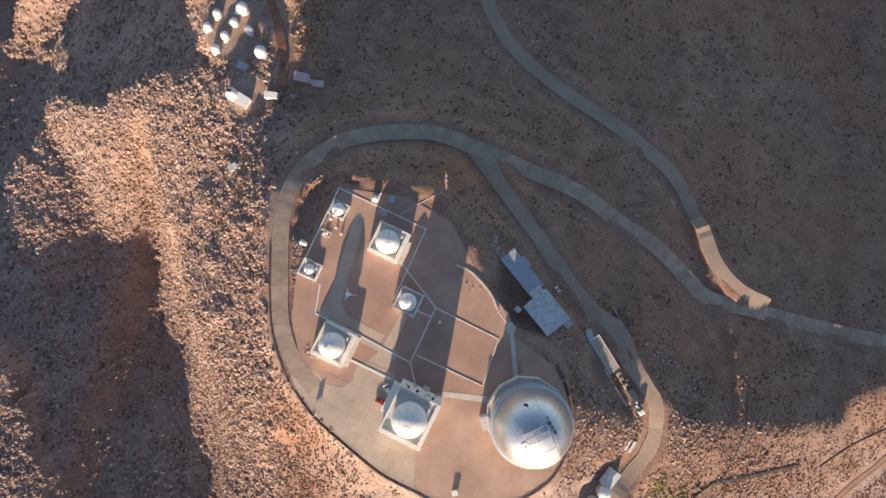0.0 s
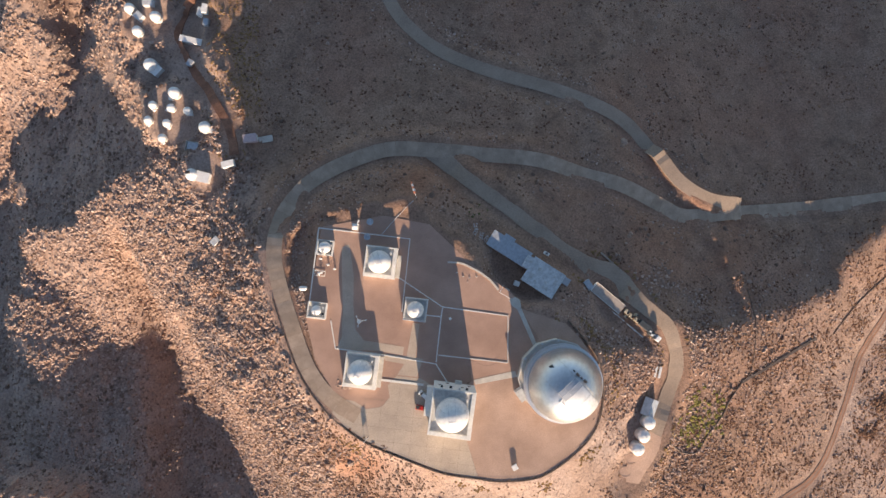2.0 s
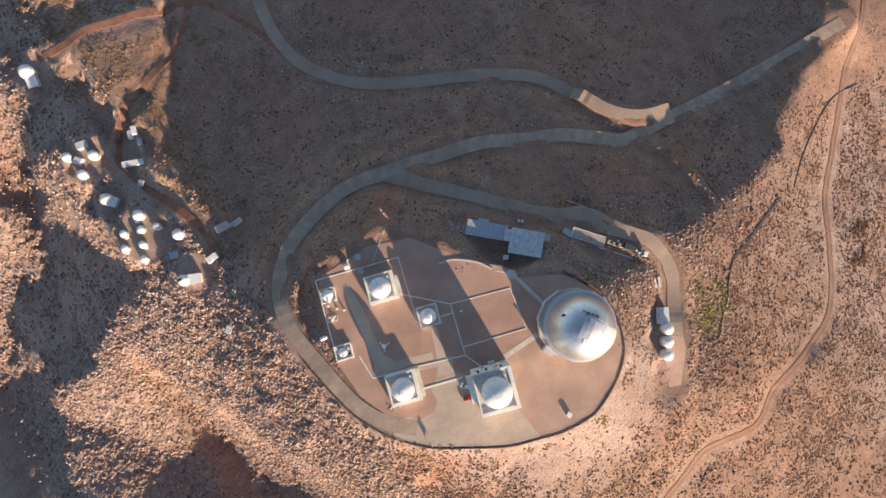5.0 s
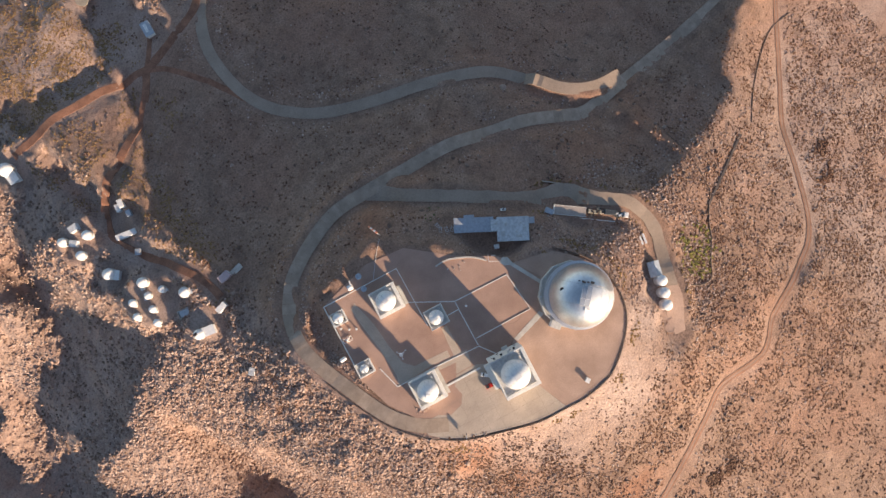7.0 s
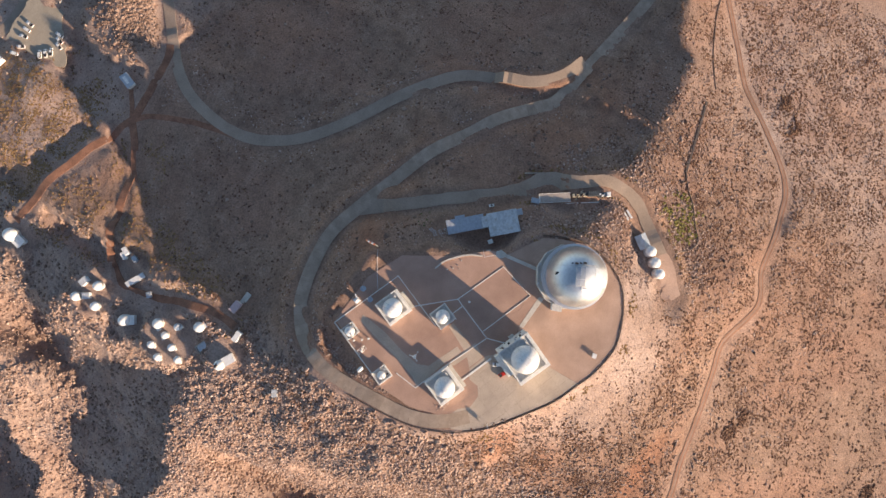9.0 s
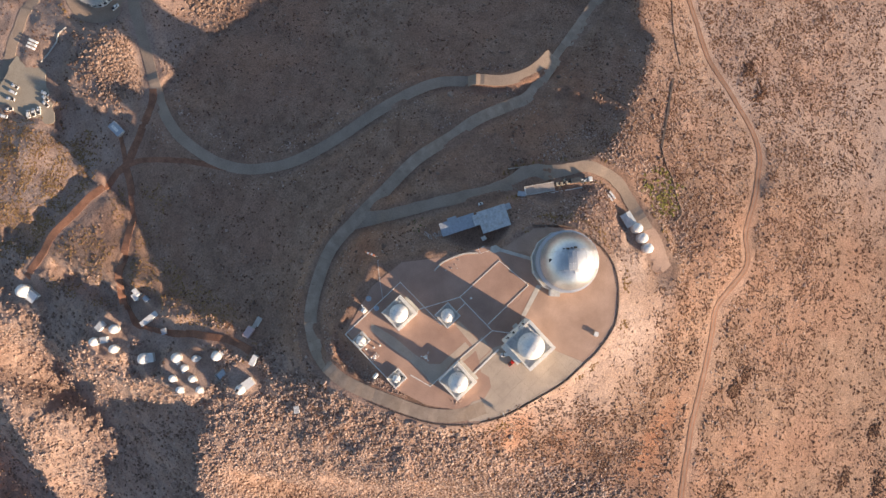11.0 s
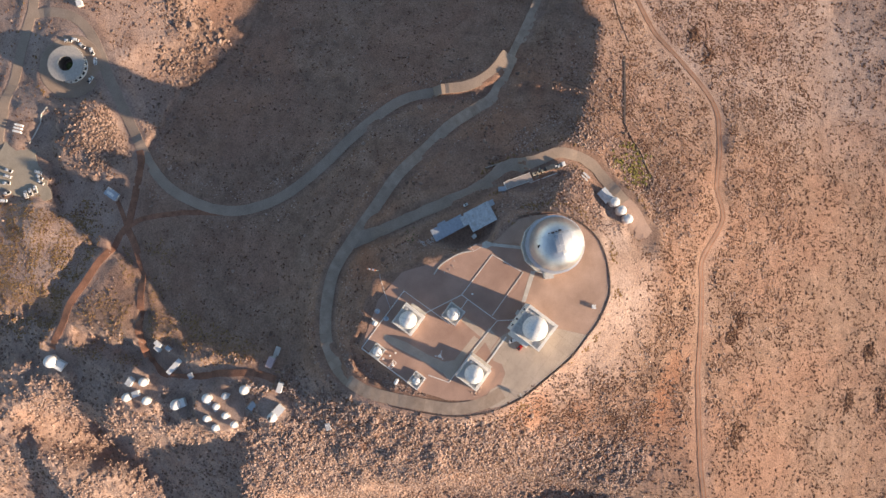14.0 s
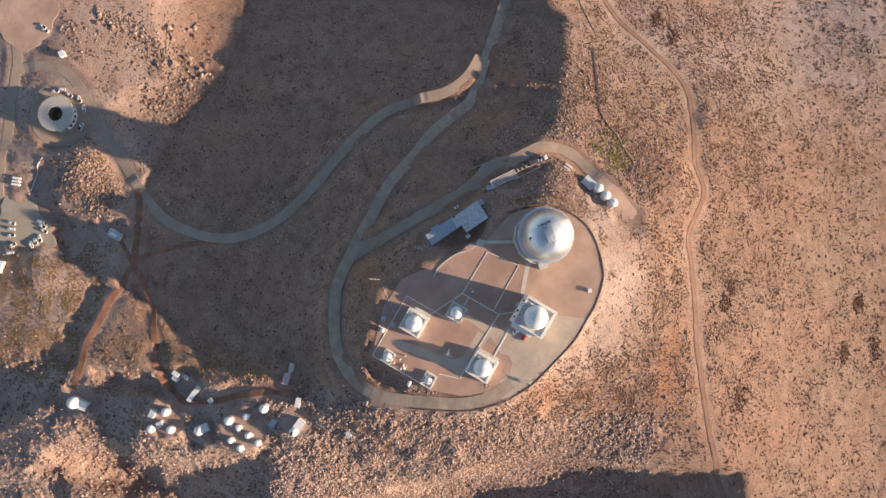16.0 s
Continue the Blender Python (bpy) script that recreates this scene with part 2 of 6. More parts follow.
KNOLLS = [(49, 226, 15, 6), (-14, 243, 16, 7), (-45, 240, 16, 6), (-67, 118, 9, 3.5), (-63, 138, 10, 4), (-66, 99, 8, 2.5), (-50, 165, 14, 2), (-139, 18, 4, 3), (-126, 27, 3.5, 2.5), (-102, 33, 5, 3), (-113, 24, 3.5, 2.2), (-96, 8, 4, 2.4), (-92, -14, 5, 2.6), (-84, 22, 4, 2)]   # x, y, radius, rise
# hollows whose ground lies below the line of the low sun
LEE_NORTH = [(182, 151), (161, 149), (120, 155), (86, 180), (56, 187), (31, 187), (14, 185), (-4, 192), (-16, 195), (-27, 173), (-46, 147), (-58, 134), (-59, 113), (-58, 104), (-58, 88), (-67, 79), (-73, 61), (-68, 44), (-64, 35), (-52, 44), (-41, 42), (-2, 36)]
LEE_NORTH += [(13, 12), (24, -14), (45, -30), (46, -40), (51, -47), (61, -50), (71, -52), (68, -42), (66, -32), (71, -30), (73, -26), (70, -21), (79, -37), (89, -49), (98, -55), (167, -60), (171, -51), (173, -48), (195, -42), (222, -32), (214, -41), (290, 20), (290, 160)]
LEE_WEST = [(-104, -104), (-106, -100), (-108, -87), (-112, -80), (-116, -73), (-121, -64), (-126, -56), (-127, -46), (-132, -35), (-137, -27), (-143, -18), (-147, -10), (-146, -1), (-149, 8), (-149, 16), (-151, 18), (-157, 13), (-163, 13), (-176, 10), (-184, 4), (-191, 1), (-196, -1), (-200, 1), (-200, 4), (-204, 12), (-210, 22), (-210, 28), (-219, 33), (-217, 43), (-218, 49), (-218, 54), (-211, 56), (-209, 61), (-200, 61), (-202, 67), (-193, 75), (-199, 81), (-201, 88), (-195, 91), (-182, 86), (-177, 85), (-170, 83), (-158, 82), (-159, 90), (-145, 90), (-137, 92), (-126, 91), (-113, 94), (-105, 96), (-108, 104), (-115, 118), (-121, 130), (-123, 137), (-118, 148), (-112, 158), (-97, 155), (-91, 163), (-93, 170), (-87, 165), (-76, 176), (-77, 190), (-79, 206), (-90, 209), (-88, 219), (-85, 227), (-272, 232), (-272, -180), (-95, -180)]
LEE_FAR = [(-17, 210), (-19, 200), (-48, 203), (-77, 223), (-85, 227), (-97, 242), (-125, 292), (-76, 297), (-68, 244), (-56, 228), (-43, 218)]
LEE_KNOLL = [(35, 254), (50, 256), (54, 240), (48, 238), (36, 238), (26, 235), (20, 221), (22, 203), (25, 194), (14, 185), (-4, 192), (-15, 210), (-9, 218), (-2, 234), (7, 241), (19, 244), (30, 250)]
LEE_PLATFORM = [(-106, 135), (-101, 127), (-90, 121), (-81, 122), (-84, 131), (-92, 135), (-103, 138)]
LEE_CORNER = [(-58, 19), (-55, 14), (-48, 13), (-44, 15), (-40, 31), (-32, 37), (-40, 41), (-47, 39), (-52, 36), (-56, 29)]
LEE = [LEE_NORTH, LEE_CORNER]
LEE_ROAD = [(-47, 166), (-64, 157), (-76, 156), (-84, 147), (-84, 129), (-74, 102), (-69, 102), (-72, 115), (-72, 126), (-69, 133), (-61, 148), (-51, 158)]
LEE_BEND = [(-68, 193), (-67, 173), (-67, 159), (-77, 159), (-87, 166), (-100, 180), (-90, 199)]
WILD_LEE = [LEE_WEST, LEE_FAR, LEE_KNOLL, LEE_PLATFORM, LEE_ROAD, LEE_BEND]
# ground that still stands in the sun among them
LANE = [(-91, 202), (-103, 198), (-116, 193), (-134, 197), (-146, 186), (-147, 172), (-150, 154), (-153, 146), (-191, 141), (-199, 147), (-200, 134), (-214, 127), (-224, 125), (-184, 128), (-190, 118), (-195, 114), (-229, 120), (-234, 122), (-241, 128), (-232, 149), (-225, 155), (-212, 159), (-206, 171), (-157, 210), (-149, 211), (-135, 227), (-128, 230), (-105, 228), (-96, 221)]
OUTCROP_A = [(-128, 187), (-140, 194), (-141, 189), (-127, 177), (-120, 163), (-133, 167), (-143, 167), (-139, 156), (-127, 146), (-111, 141), (-105, 145), (-107, 153), (-98, 150), (-97, 160), (-98, 164), (-100, 174), (-107, 180), (-109, 172)]
OUTCROP_B = [(-120, 148), (-110, 138), (-99, 123), (-95, 113), (-112, 117), (-119, 131), (-129, 149)]
OUTCROP_C = [(-194, 119), (-181, 112), (-189, 104), (-200, 106), (-202, 115)]
OUTCROP_D = [(-195, 123), (-183, 113), (-195, 107), (-205, 112), (-210, 125)]
SPUR_END = [(-224, -27), (-205, -38), (-198, -42), (-195, -53), (-187, -61), (-185, -68), (-184, -77), (-178, -85), (-172, -92), (-169, -102), (-190, -150), (-300, -150)]
RISES = [LANE, OUTCROP_A, OUTCROP_B, OUTCROP_C, OUTCROP_D, SPUR_END]
HOLLOWS = [[(-180, 148), (-170, 147), (-156, 134), (-159, 118), (-166, 106), (-182, 105), (-196, 120), (-198, 136)]]   # and deeper hollows within those
ROAD_RISES = [[(-71, 111), (-66, 98), (-71, 83), (-74, 80), (-78, 83), (-78, 93), (-75, 102)], [(-22, 192.5), (-41, 197.5), (-56, 203), (-74, 211), (-76, 215.5), (-57, 209.5), (-41, 204), (-24, 199.5)], [(107.2, 21), (109.2, 21.6), (110, 18.5), (116.2, 4.8), (123.5, -2.8), (139, -11.6), (121, -8), (108, 2), (113, 6), (107.6, 16)], [(118, -41), (121, -37), (124, -40), (122, -47), (122, -57), (117, -57), (119, -48)], [(115, -18), (121, -17), (121.5, -22), (116, -23)], [(119, -28), (122.5, -28), (123, -33), (120, -33)]]


def inside(poly, x, y):
    r = np.zeros(x.shape, bool)
    for (x0, y0), (x1, y1) in zip(poly, poly[1:] + poly[:1]):
        if y0 != y1:
            r ^= ((y0 > y) != (y1 > y)) & (x < (x1 - x0) * (y - y0) / (y1 - y0) + x0)
    return r


def edge_distance(line, x, y):
    d = np.full(x.shape, 1e9)
    for (x0, y0), (x1, y1) in zip(line, line[1:]):
        lx, ly = x1 - x0, y1 - y0
        k = np.clip(((x - x0) * lx + (y - y0) * ly) / (lx * lx + ly * ly + 1e-9), 0, 1)
        d = np.minimum(d, np.hypot(x - x0 - k * lx, y - y0 - k * ly))
    return d


def spread(a, n):
    """a, softened over n cells each way."""
    k = np.exp(-np.linspace(-2, 2, 2 * n + 1) ** 2)
    k /= k.sum()
    for axis in (0, 1):
        p = np.pad(a, [(n, n) if i == axis else (0, 0) for i in (0, 1)], mode="edge")
        a = sum(w * np.take(p, range(i, i + a.shape[axis]), axis) for i, w in enumerate(k))
    return a


def smooth_line(line, step=2.0):
    """A Catmull-Rom line through the given points, in even steps."""
    p = np.array([line[0], *line, line[-1]], float)
    out = []
    for a, b, c, d in zip(p, p[1:], p[2:], p[3:]):
        n = max(2, int(np.hypot(*(c - b)[:2]) / step))
        for i in range(n):
            t = i / n
            out.append(0.5 * (2 * b + (c - a) * t + (2 * a - 5 * b + 4 * c - d) * t * t + (3 * b - a - 3 * c + d) * t ** 3))
    return np.array(out + [p[-1]])


def lattice(x, y, cell, seed):
    """Smooth random heights in 0..1."""
    rng = np.random.default_rng(seed)
    g = rng.random((256, 256))
    u, v = x / cell + 1000, y / cell + 1000
    i, j = np.floor(u).astype(int), np.floor(v).astype(int)
    a, b = u - i, v - j
    a, b = a * a * (3 - 2 * a), b * b * (3 - 2 * b)
    i, j = i % 256, j % 256
    i1, j1 = (i + 1) % 256, (j + 1) % 256
    return (g[j, i] * (1 - a) + g[j, i1] * a) * (1 - b) + (g[j1, i] * (1 - a) + g[j1, i1] * a) * b


STEP = 1.5
GX, GY = np.arange(-300, 300.1, STEP), np.arange(-340, 340.1, STEP)
MX, MY = np.meshgrid(GX, GY)


def base_heights():
    pts = [p for line in (RING, UPPER, SERVICE, TRACK, DIRT_A, DIRT_B, DIRT_C, WEST_ROAD, CRESTS, FEET, SADDLE, HOLLOW, SOUTH) for p in line]
    edge = PLATEAU + PLATEAU[:1]
    pts += [(x, y, 0) for x, y in PLATEAU] + [(x * .6 - 3, y * .6 - 9, 0) for x, y in PLATEAU[::2]]
    pts = np.array(pts, float)
    r = np.hypot(pts[:, None, 0] - pts[None, :, 0], pts[:, None, 1] - pts[None, :, 1])
    n = len(pts)
    a = np.zeros((n + 3, n + 3))
    a[:n, :n] = r - 3.0 * np.eye(n)
    a[:n, n:] = np.c_[np.ones(n), pts[:, :2]]
    a[n:, :n] = a[:n, n:].T
    w = np.linalg.solve(a, np.r_[pts[:, 2], 0, 0, 0])
    h = w[n] + w[n + 1] * MX + w[n + 2] * MY
    for k in range(n):
        h = h + w[k] * np.hypot(MX - pts[k, 0], MY - pts[k, 1])
    for x, y, r, rise in KNOLLS:
        h = h + rise * np.exp(-((MX - x) ** 2 + (MY - y) ** 2) / r ** 2)
    flat = np.where(inside(PLATEAU, MX, MY), 0, edge_distance(edge, MX, MY))
    k = np.clip(flat / 6, 0, 1)
    return h * (k * k * (3 - 2 * k))


def heights():
    h0 = base_heights()
    lee = np.zeros(MX.shape, bool)
    # the brinks wander
    wx, wy = MX + 2.6 * (lattice(MX, MY, 6, 51) - 0.5), MY + 2.6 * (lattice(MX, MY, 6, 53) - 0.5)
    rx = MX + 5 * (lattice(MX, MY, 6, 51) - 0.5) + 5 * (lattice(MX, MY, 3, 52) - 0.5)
    ry = MY + 5 * (lattice(MX, MY, 6, 53) - 0.5) + 5 * (lattice(MX, MY, 3, 54) - 0.5)
    for poly in LEE:
        lee |= inside(poly, wx, wy)
    for poly in WILD_LEE:
        lee |= inside(poly, rx, ry)
    rises = np.zeros(MX.shape, bool)
    for poly in RISES:
        rises |= inside(poly, rx, ry)
    for poly in ROAD_RISES:
        rises |= inside(poly, MX, MY)
    for poly in HOLLOWS:
        low_place = inside(poly, rx, ry)
        lee |= low_place
        rises &= ~low_place
    lee &= ~rises
    flat = inside(PLATEAU, MX, MY)
    lee &= ~flat
    run, drop = STEP * math.tan(radians(SUN_AZ)), STEP / math.cos(radians(SUN_AZ)) * math.tan(radians(SUN_EL))
    ahead = np.zeros(MX.shape)   # how far the lee goes on, down the light
    for j in range(len(GY) - 2, -1, -1):
        ahead[j] = np.where(lee[j], np.interp(GX + run, GX, ahead[j + 1]) + STEP, 0)
    h = h0
    for n in (7, 5, 3, 2, 1):
        g = h.copy()
        s, since, brink = g[0].copy(), np.full(len(GX), 1e4), np.full(len(GX), -1e4)
        # sweep with the sun: sink the lee, lift the rest to the ray
        for j in range(1, len(g)):
            ray = np.interp(GX - run, GX, s) - drop
            low = np.maximum(np.minimum(g[j], ray - 1.0), ray - 1.0 - 0.22 * ahead[j])
            since = np.where(lee[j], 0, np.interp(GX - run, GX, since) + STEP)
            brink = np.where(lee[j], ray, np.interp(GX - run, GX, brink) - drop)   # the last shaded ray
            rise = np.where(since < 1000, brink + 0.1 + 0.2 * np.minimum(since, 50), -1e4)
            face = np.minimum(np.maximum(np.maximum(g[j], ray + 0.1), rise), np.where(since < 1000, np.maximum(ray + 0.1, brink + 0.1 + np.where((GX > 20) & (GY[j] > 120), 0.18 * since + 0.006 * since ** 2, 0.24 * since + 0.010 * since ** 2)), 1e4))
            g[j] = np.where(flat[j], g[j], np.where(lee[j], low, face))
            s = np.maximum(ray, g[j])
        h = np.where(flat, h, h + spread(g - h, n))
    return h, lee, rises & ~flat


HEIGHT, LEE_MASK, RISE_MASK = heights()


def ground(x, y):
    """The terrain's height at a place."""
    i = min(max((x - GX[0]) / STEP, 0), len(GX) - 1.001)
    j = min(max((y - GY[0]) / STEP, 0), len(GY) - 1.001)
    a, b = int(i), int(j)
    u, v = i - a, j - b
    return float((HEIGHT[b, a] * (1 - u) + HEIGHT[b, a + 1] * u) * (1 - v) + (HEIGHT[b + 1, a] * (1 - u) + HEIGHT[b + 1, a + 1] * u) * v)


# ---- building tools ----
def mesh_of(bm, name):
    me = bpy.data.meshes.new(name)
    bm.to_mesh(me)
    bm.free()
    return me


def part(name, bm, mat, parent, label=""):
    ob = new(name, mesh_of(bm, name))
    ob.data.materials.append(mat)
    ob.parent = parent
    return tagged(ob, label) if label else ob


def solid(name, bm, mat, label, category, group="", kind=""):
    """A top-level thing of one mesh."""
    ob = new(name, mesh_of(bm, name))
    ob.data.materials.append(mat)
    return tagged(ob, label, category, group, kind)


def base(name, x, y, z, rz, label, category, group=""):
    ob = new(name)
    ob.matrix_basis = pose(x, y, z, 0, 0, rz)
    return tagged(ob, label, category, group)


def shade_smooth(ob):
    for p in ob.data.polygons:
        p.use_smooth = True
    return ob


def box(sx, sy, sz, x=0, y=0, z=0, rz=0, bevel=0.0, bm=None):
    """A box that stands on height z; bevelled edges."""
    b = bmesh.new()
    bmesh.ops.create_cube(b, size=1, matrix=pose(x, y, z + sz / 2, 0, 0, rz) @ Matrix.Diagonal((sx, sy, sz, 1)))
    if bevel:
        bmesh.ops.bevel(b, geom=b.edges[:], offset=bevel, segments=1, affect="EDGES")
    if bm is None:
        return b
    me = mesh_of(b, "tmp")
    bm.from_mesh(me)
    bpy.data.meshes.remove(me)
    return bm


def lathe(profile, n=32, a0=0.0, a1=360.0, bm=None, x=0, y=0):
    """Turns a profile of (radius, height) round the z axis."""
    bm = bm or bmesh.new()
    full = abs(a1 - a0) >= 359.9
    rings = []
    for i in range(n if full else n + 1):
        a = radians(a0 + (a1 - a0) * i / n)
        rings.append([bm.verts.new((x + r * math.cos(a), y + r * math.sin(a), z)) for r, z in profile])
    for i in range(n):
        p, q = rings[i], rings[(i + 1) % len(rings)]
        for k in range(len(profile) - 1):
            bm.faces.new((p[k], q[k], q[k + 1], p[k + 1]))
    bmesh.ops.remove_doubles(bm, verts=bm.verts[:], dist=1e-4)
    return bm


def dome_profile(r, z, steps=10, top=89.9, grow=0.0):
    return [((r + grow) * math.cos(radians(a)), z + (r + grow) * math.sin(radians(a))) for a in np.linspace(0, top, steps + 1)]


def tube(points, r, n=6, bm=None):
    """A round bar along points."""
    bm = bm or bmesh.new()
    pts = [Vector(p) for p in points]
    rings = []
    for i, p in enumerate(pts):
        d = (pts[min(i + 1, len(pts) - 1)] - pts[max(i - 1, 0)]).normalized()
        u = d.orthogonal().normalized()
        v = d.cross(u)
        rings.append([bm.verts.new(p + r * (math.cos(k * math.tau / n) * u + math.sin(k * math.tau / n) * v)) for k in range(n)])
    for a, b in zip(rings, rings[1:]):
        for k in range(n):
            bm.faces.new((a[k], a[(k + 1) % n], b[(k + 1) % n], b[k]))
    bm.faces.new(rings[0][::-1]), bm.faces.new(rings[-1])
    return bm


def plate(outline, z0, z1, bm=None):
    """A flat slab with the given outline, from z0 up to z1."""
    bm = bm or bmesh.new()
    area = sum(a[0] * b[1] - b[0] * a[1] for a, b in zip(outline, outline[1:] + outline[:1]))
    pts = outline if area > 0 else outline[::-1]
    low, high = [bm.verts.new((x, y, z0)) for x, y in pts], [bm.verts.new((x, y, z1)) for x, y in pts]
    top = bm.faces.new(high)
    for i in range(len(pts)):
        j = (i + 1) % len(pts)
        bm.faces.new((low[i], low[j], high[j], high[i]))
    top.normal_update()
    bmesh.ops.triangulate(bm, faces=[top])
    return bm


def bars(points, width, z0, z1, bm=None, feet=None):
    """Upright strip of the given width along a line of (x, y), mitred at the bends; feet: the ground's height at each point."""
    bm = bm or bmesh.new()
    p = [Vector((*q, 0)) for q in points]
    rows = []
    for i in range(len(p)):
        a, b = p[max(i - 1, 0)], p[min(i + 1, len(p) - 1)]
        d0, d1 = (p[i] - a), (b - p[i])
        d = ((d0.normalized() if d0.length else d1.normalized()) + (d1.normalized() if d1.length else d0.normalized())).normalized()
        n = Vector((-d.y, d.x, 0)) * width / 2
        lift = feet[i] if feet else 0
        rows.append([bm.verts.new((p[i].x + s * n.x, p[i].y + s * n.y, z + lift)) for s, z in ((1, z0), (1, z1), (-1, z1), (-1, z0))])
    for a, b in zip(rows, rows[1:]):
        for k in range(3):
            bm.faces.new((a[k], a[k + 1], b[k + 1], b[k]))
    bm.faces.new(rows[0][::-1]), bm.faces.new(rows[-1])
    bmesh.ops.recalc_face_normals(bm, faces=bm.faces[:])
    return bm


def fast_mesh(name, verts, faces, mat):
    """A mesh from arrays of triangles or quads."""
    me = bpy.data.meshes.new(name)
    n, k = faces.shape
    me.vertices.add(len(verts)), me.loops.add(n * k), me.polygons.add(n)
    me.vertices.foreach_set("co", np.ascontiguousarray(verts, np.float32).ravel())
    me.loops.foreach_set("vertex_index", np.ascontiguousarray(faces, np.int32).ravel())
    me.polygons.foreach_set("loop_start", np.arange(0, n * k, k, dtype=np.int32))
    me.polygons.foreach_set("loop_total", np.full(n, k, np.int32))
    me.update(calc_edges=True)
    me.validate()
    me.materials.append(mat)
    me.shade_flat()
    return me


# ---- roads: the ground is levelled along them ----
ROADS = {"ring_road": (RING, 6.2), "upper_road": (UPPER, 5.8), "service_road": (SERVICE, 5.8), "hill_track": (TRACK, 3.2),
         "dirt_road_west": (DIRT_A, 4.0), "dirt_road_south": (DIRT_B, 3.8), "dirt_road_link": (DIRT_C, 3.0), "valley_road": (WEST_ROAD, 6.0), "hut_path": ([(-3, 185.4, 0), (4, 189.6, 0), (11, 195.4, 0)], 2.6), "tank_yard": ([(62, -87, 0), (55, -94, 0), (50, -98, 0), (47, -103, 0)], 8.0)}
ROAD_LINES = {}


def level(line, width, soft=7.0):
    """Settles the heights of a road and beds it into the terrain."""
    p = smooth_line([q[:2] + (0,) for q in line])
    z = np.array([ground(x, y) for x, y, _ in p])
    for _ in range(6):
        z[1:-1] = (z[:-2] + 2 * z[1:-1] + z[2:]) / 4
    p[:, 2] = z
    best, road_z = np.full(MX.shape, 1e9), np.zeros(MX.shape)
    for x, y, h in p:
        d = np.hypot(MX - x, MY - y)
        near = d < best
        best[near], road_z[near] = d[near], h
    k = np.clip((best - width / 2 - 1.2) / soft, 0, 1)
    k = k * k * (3 - 2 * k)
    HEIGHT[:] = np.where(best < width / 2 + 2 + soft, road_z * (1 - k) + HEIGHT * k, HEIGHT)
    return p


def level_disc(x, y, r, z=None, soft=6.0):
    """Levels a round place for a building."""
    z = float(np.percentile(HEIGHT[np.hypot(MX - x, MY - y) < r], 65)) if z is None else z
    k = np.clip((np.hypot(MX - x, MY - y) - r) / soft, 0, 1)
    k = k * k * (3 - 2 * k)
    HEIGHT[:] = z * (1 - k) + HEIGHT * k
    return z


SITES = {"small_domes_north": (-91, 155, 11, 5), "small_domes_south": (-90, 107, 13, 5), "huts": (-83, 77, 9, 5), "containers": (-69, 143, 9, 4), "round_house": (85.4, 244.6, 20, 5),
         "parking": (17, 256, 14, 6), "lot": (150, 274, 19, 7), "lot_corner": (134, 271, 8, 5), "far_dome": (-88, 211, 9, 5), "workshop": (33.5, -5, 11, 7), "sheds": (62.5, -32, 6, 4), "shed_yard": (69.5, -43, 5, 4), "tanks": (56.5, -85, 6, 4), "shed_site": (62.8, -76, 4.5, 3), "big_shelter": (-94, 132, 6, 4), "hut_site": (14.4, 198.5, 5, 5)}
for site, (sx, sy, sr, soft) in SITES.items():
    level_disc(sx, sy, sr, {"round_house": -46.6, "parking": -47.2, "workshop": -7.4, "lot": -49.6, "lot_corner": -49.6}.get(site), soft)


DRAPED = ("hill_track", "dirt_road_link", "hut_path")   # these follow the slope as it is
for road_name, (line, width) in ROADS.items():
    if road_name in DRAPED:
        ROAD_LINES[road_name] = np.array([(x, y, ground(x, y)) for x, y, _ in smooth_line([q[:2] + (0,) for q in line])])
    else:
        ROAD_LINES[road_name] = level(line, width)


def settle():
    """Keeps roads and levelled places in the lee below the sun's lowest ray."""
    s = HEIGHT[0].copy()
    run, drop = STEP * math.tan(radians(SUN_AZ)), STEP / math.cos(radians(SUN_AZ)) * math.tan(radians(SUN_EL))
    for j in range(1, len(HEIGHT)):
        ray = np.interp(GX - run, GX, s) - drop
        HEIGHT[j] = np.where(LEE_MASK[j], np.minimum(HEIGHT[j], ray - 1.3), np.where(RISE_MASK[j], np.maximum(HEIGHT[j], ray + 0.25), HEIGHT[j]))
        s = np.maximum(ray, HEIGHT[j])


settle()
# the sunlit stretches of road lie even
lit_road = np.zeros(MX.shape)
for poly in ROAD_RISES:
    lit_road = np.maximum(lit_road, inside(poly, MX, MY).astype(float))
lit_road = spread(lit_road, 2)
HEIGHT[:] = HEIGHT * (1 - lit_road) + spread(HEIGHT, 3) * lit_road
# the junction ramp leans evenly towards the sun
ramp = inside(ROAD_RISES[2], MX, MY)
terms = lambda x, y: np.stack([np.ones_like(x), x, y, x * y, y * y], -1)
RX, RY = (MX - 118) / 20, (MY - 12) / 25
bend = np.linalg.lstsq(terms(RX[ramp], RY[ramp]), HEIGHT[ramp], rcond=None)[0]
even = terms(RX, RY) @ bend
even = even + np.percentile((HEIGHT - even)[ramp], 75) + 0.05 * (MY - MY[ramp].min())
middle = [(108.3, 22.5), (111, 15), (115.6, 7), (122, -2.4), (127, -6.5), (135, -10)]
ramp = np.clip((3.4 + 2.0 * np.clip((20 - MY) / 14, 0, 1) - edge_distance(middle, MX, MY)) / 2.2, 0, 1)
HEIGHT[:] = HEIGHT * (1 - ramp) + even * ramp
for road_name, line in ROAD_LINES.items():   # crossings share one height
    line[:, 2] = [ground(x, y) for x, y, _ in line]


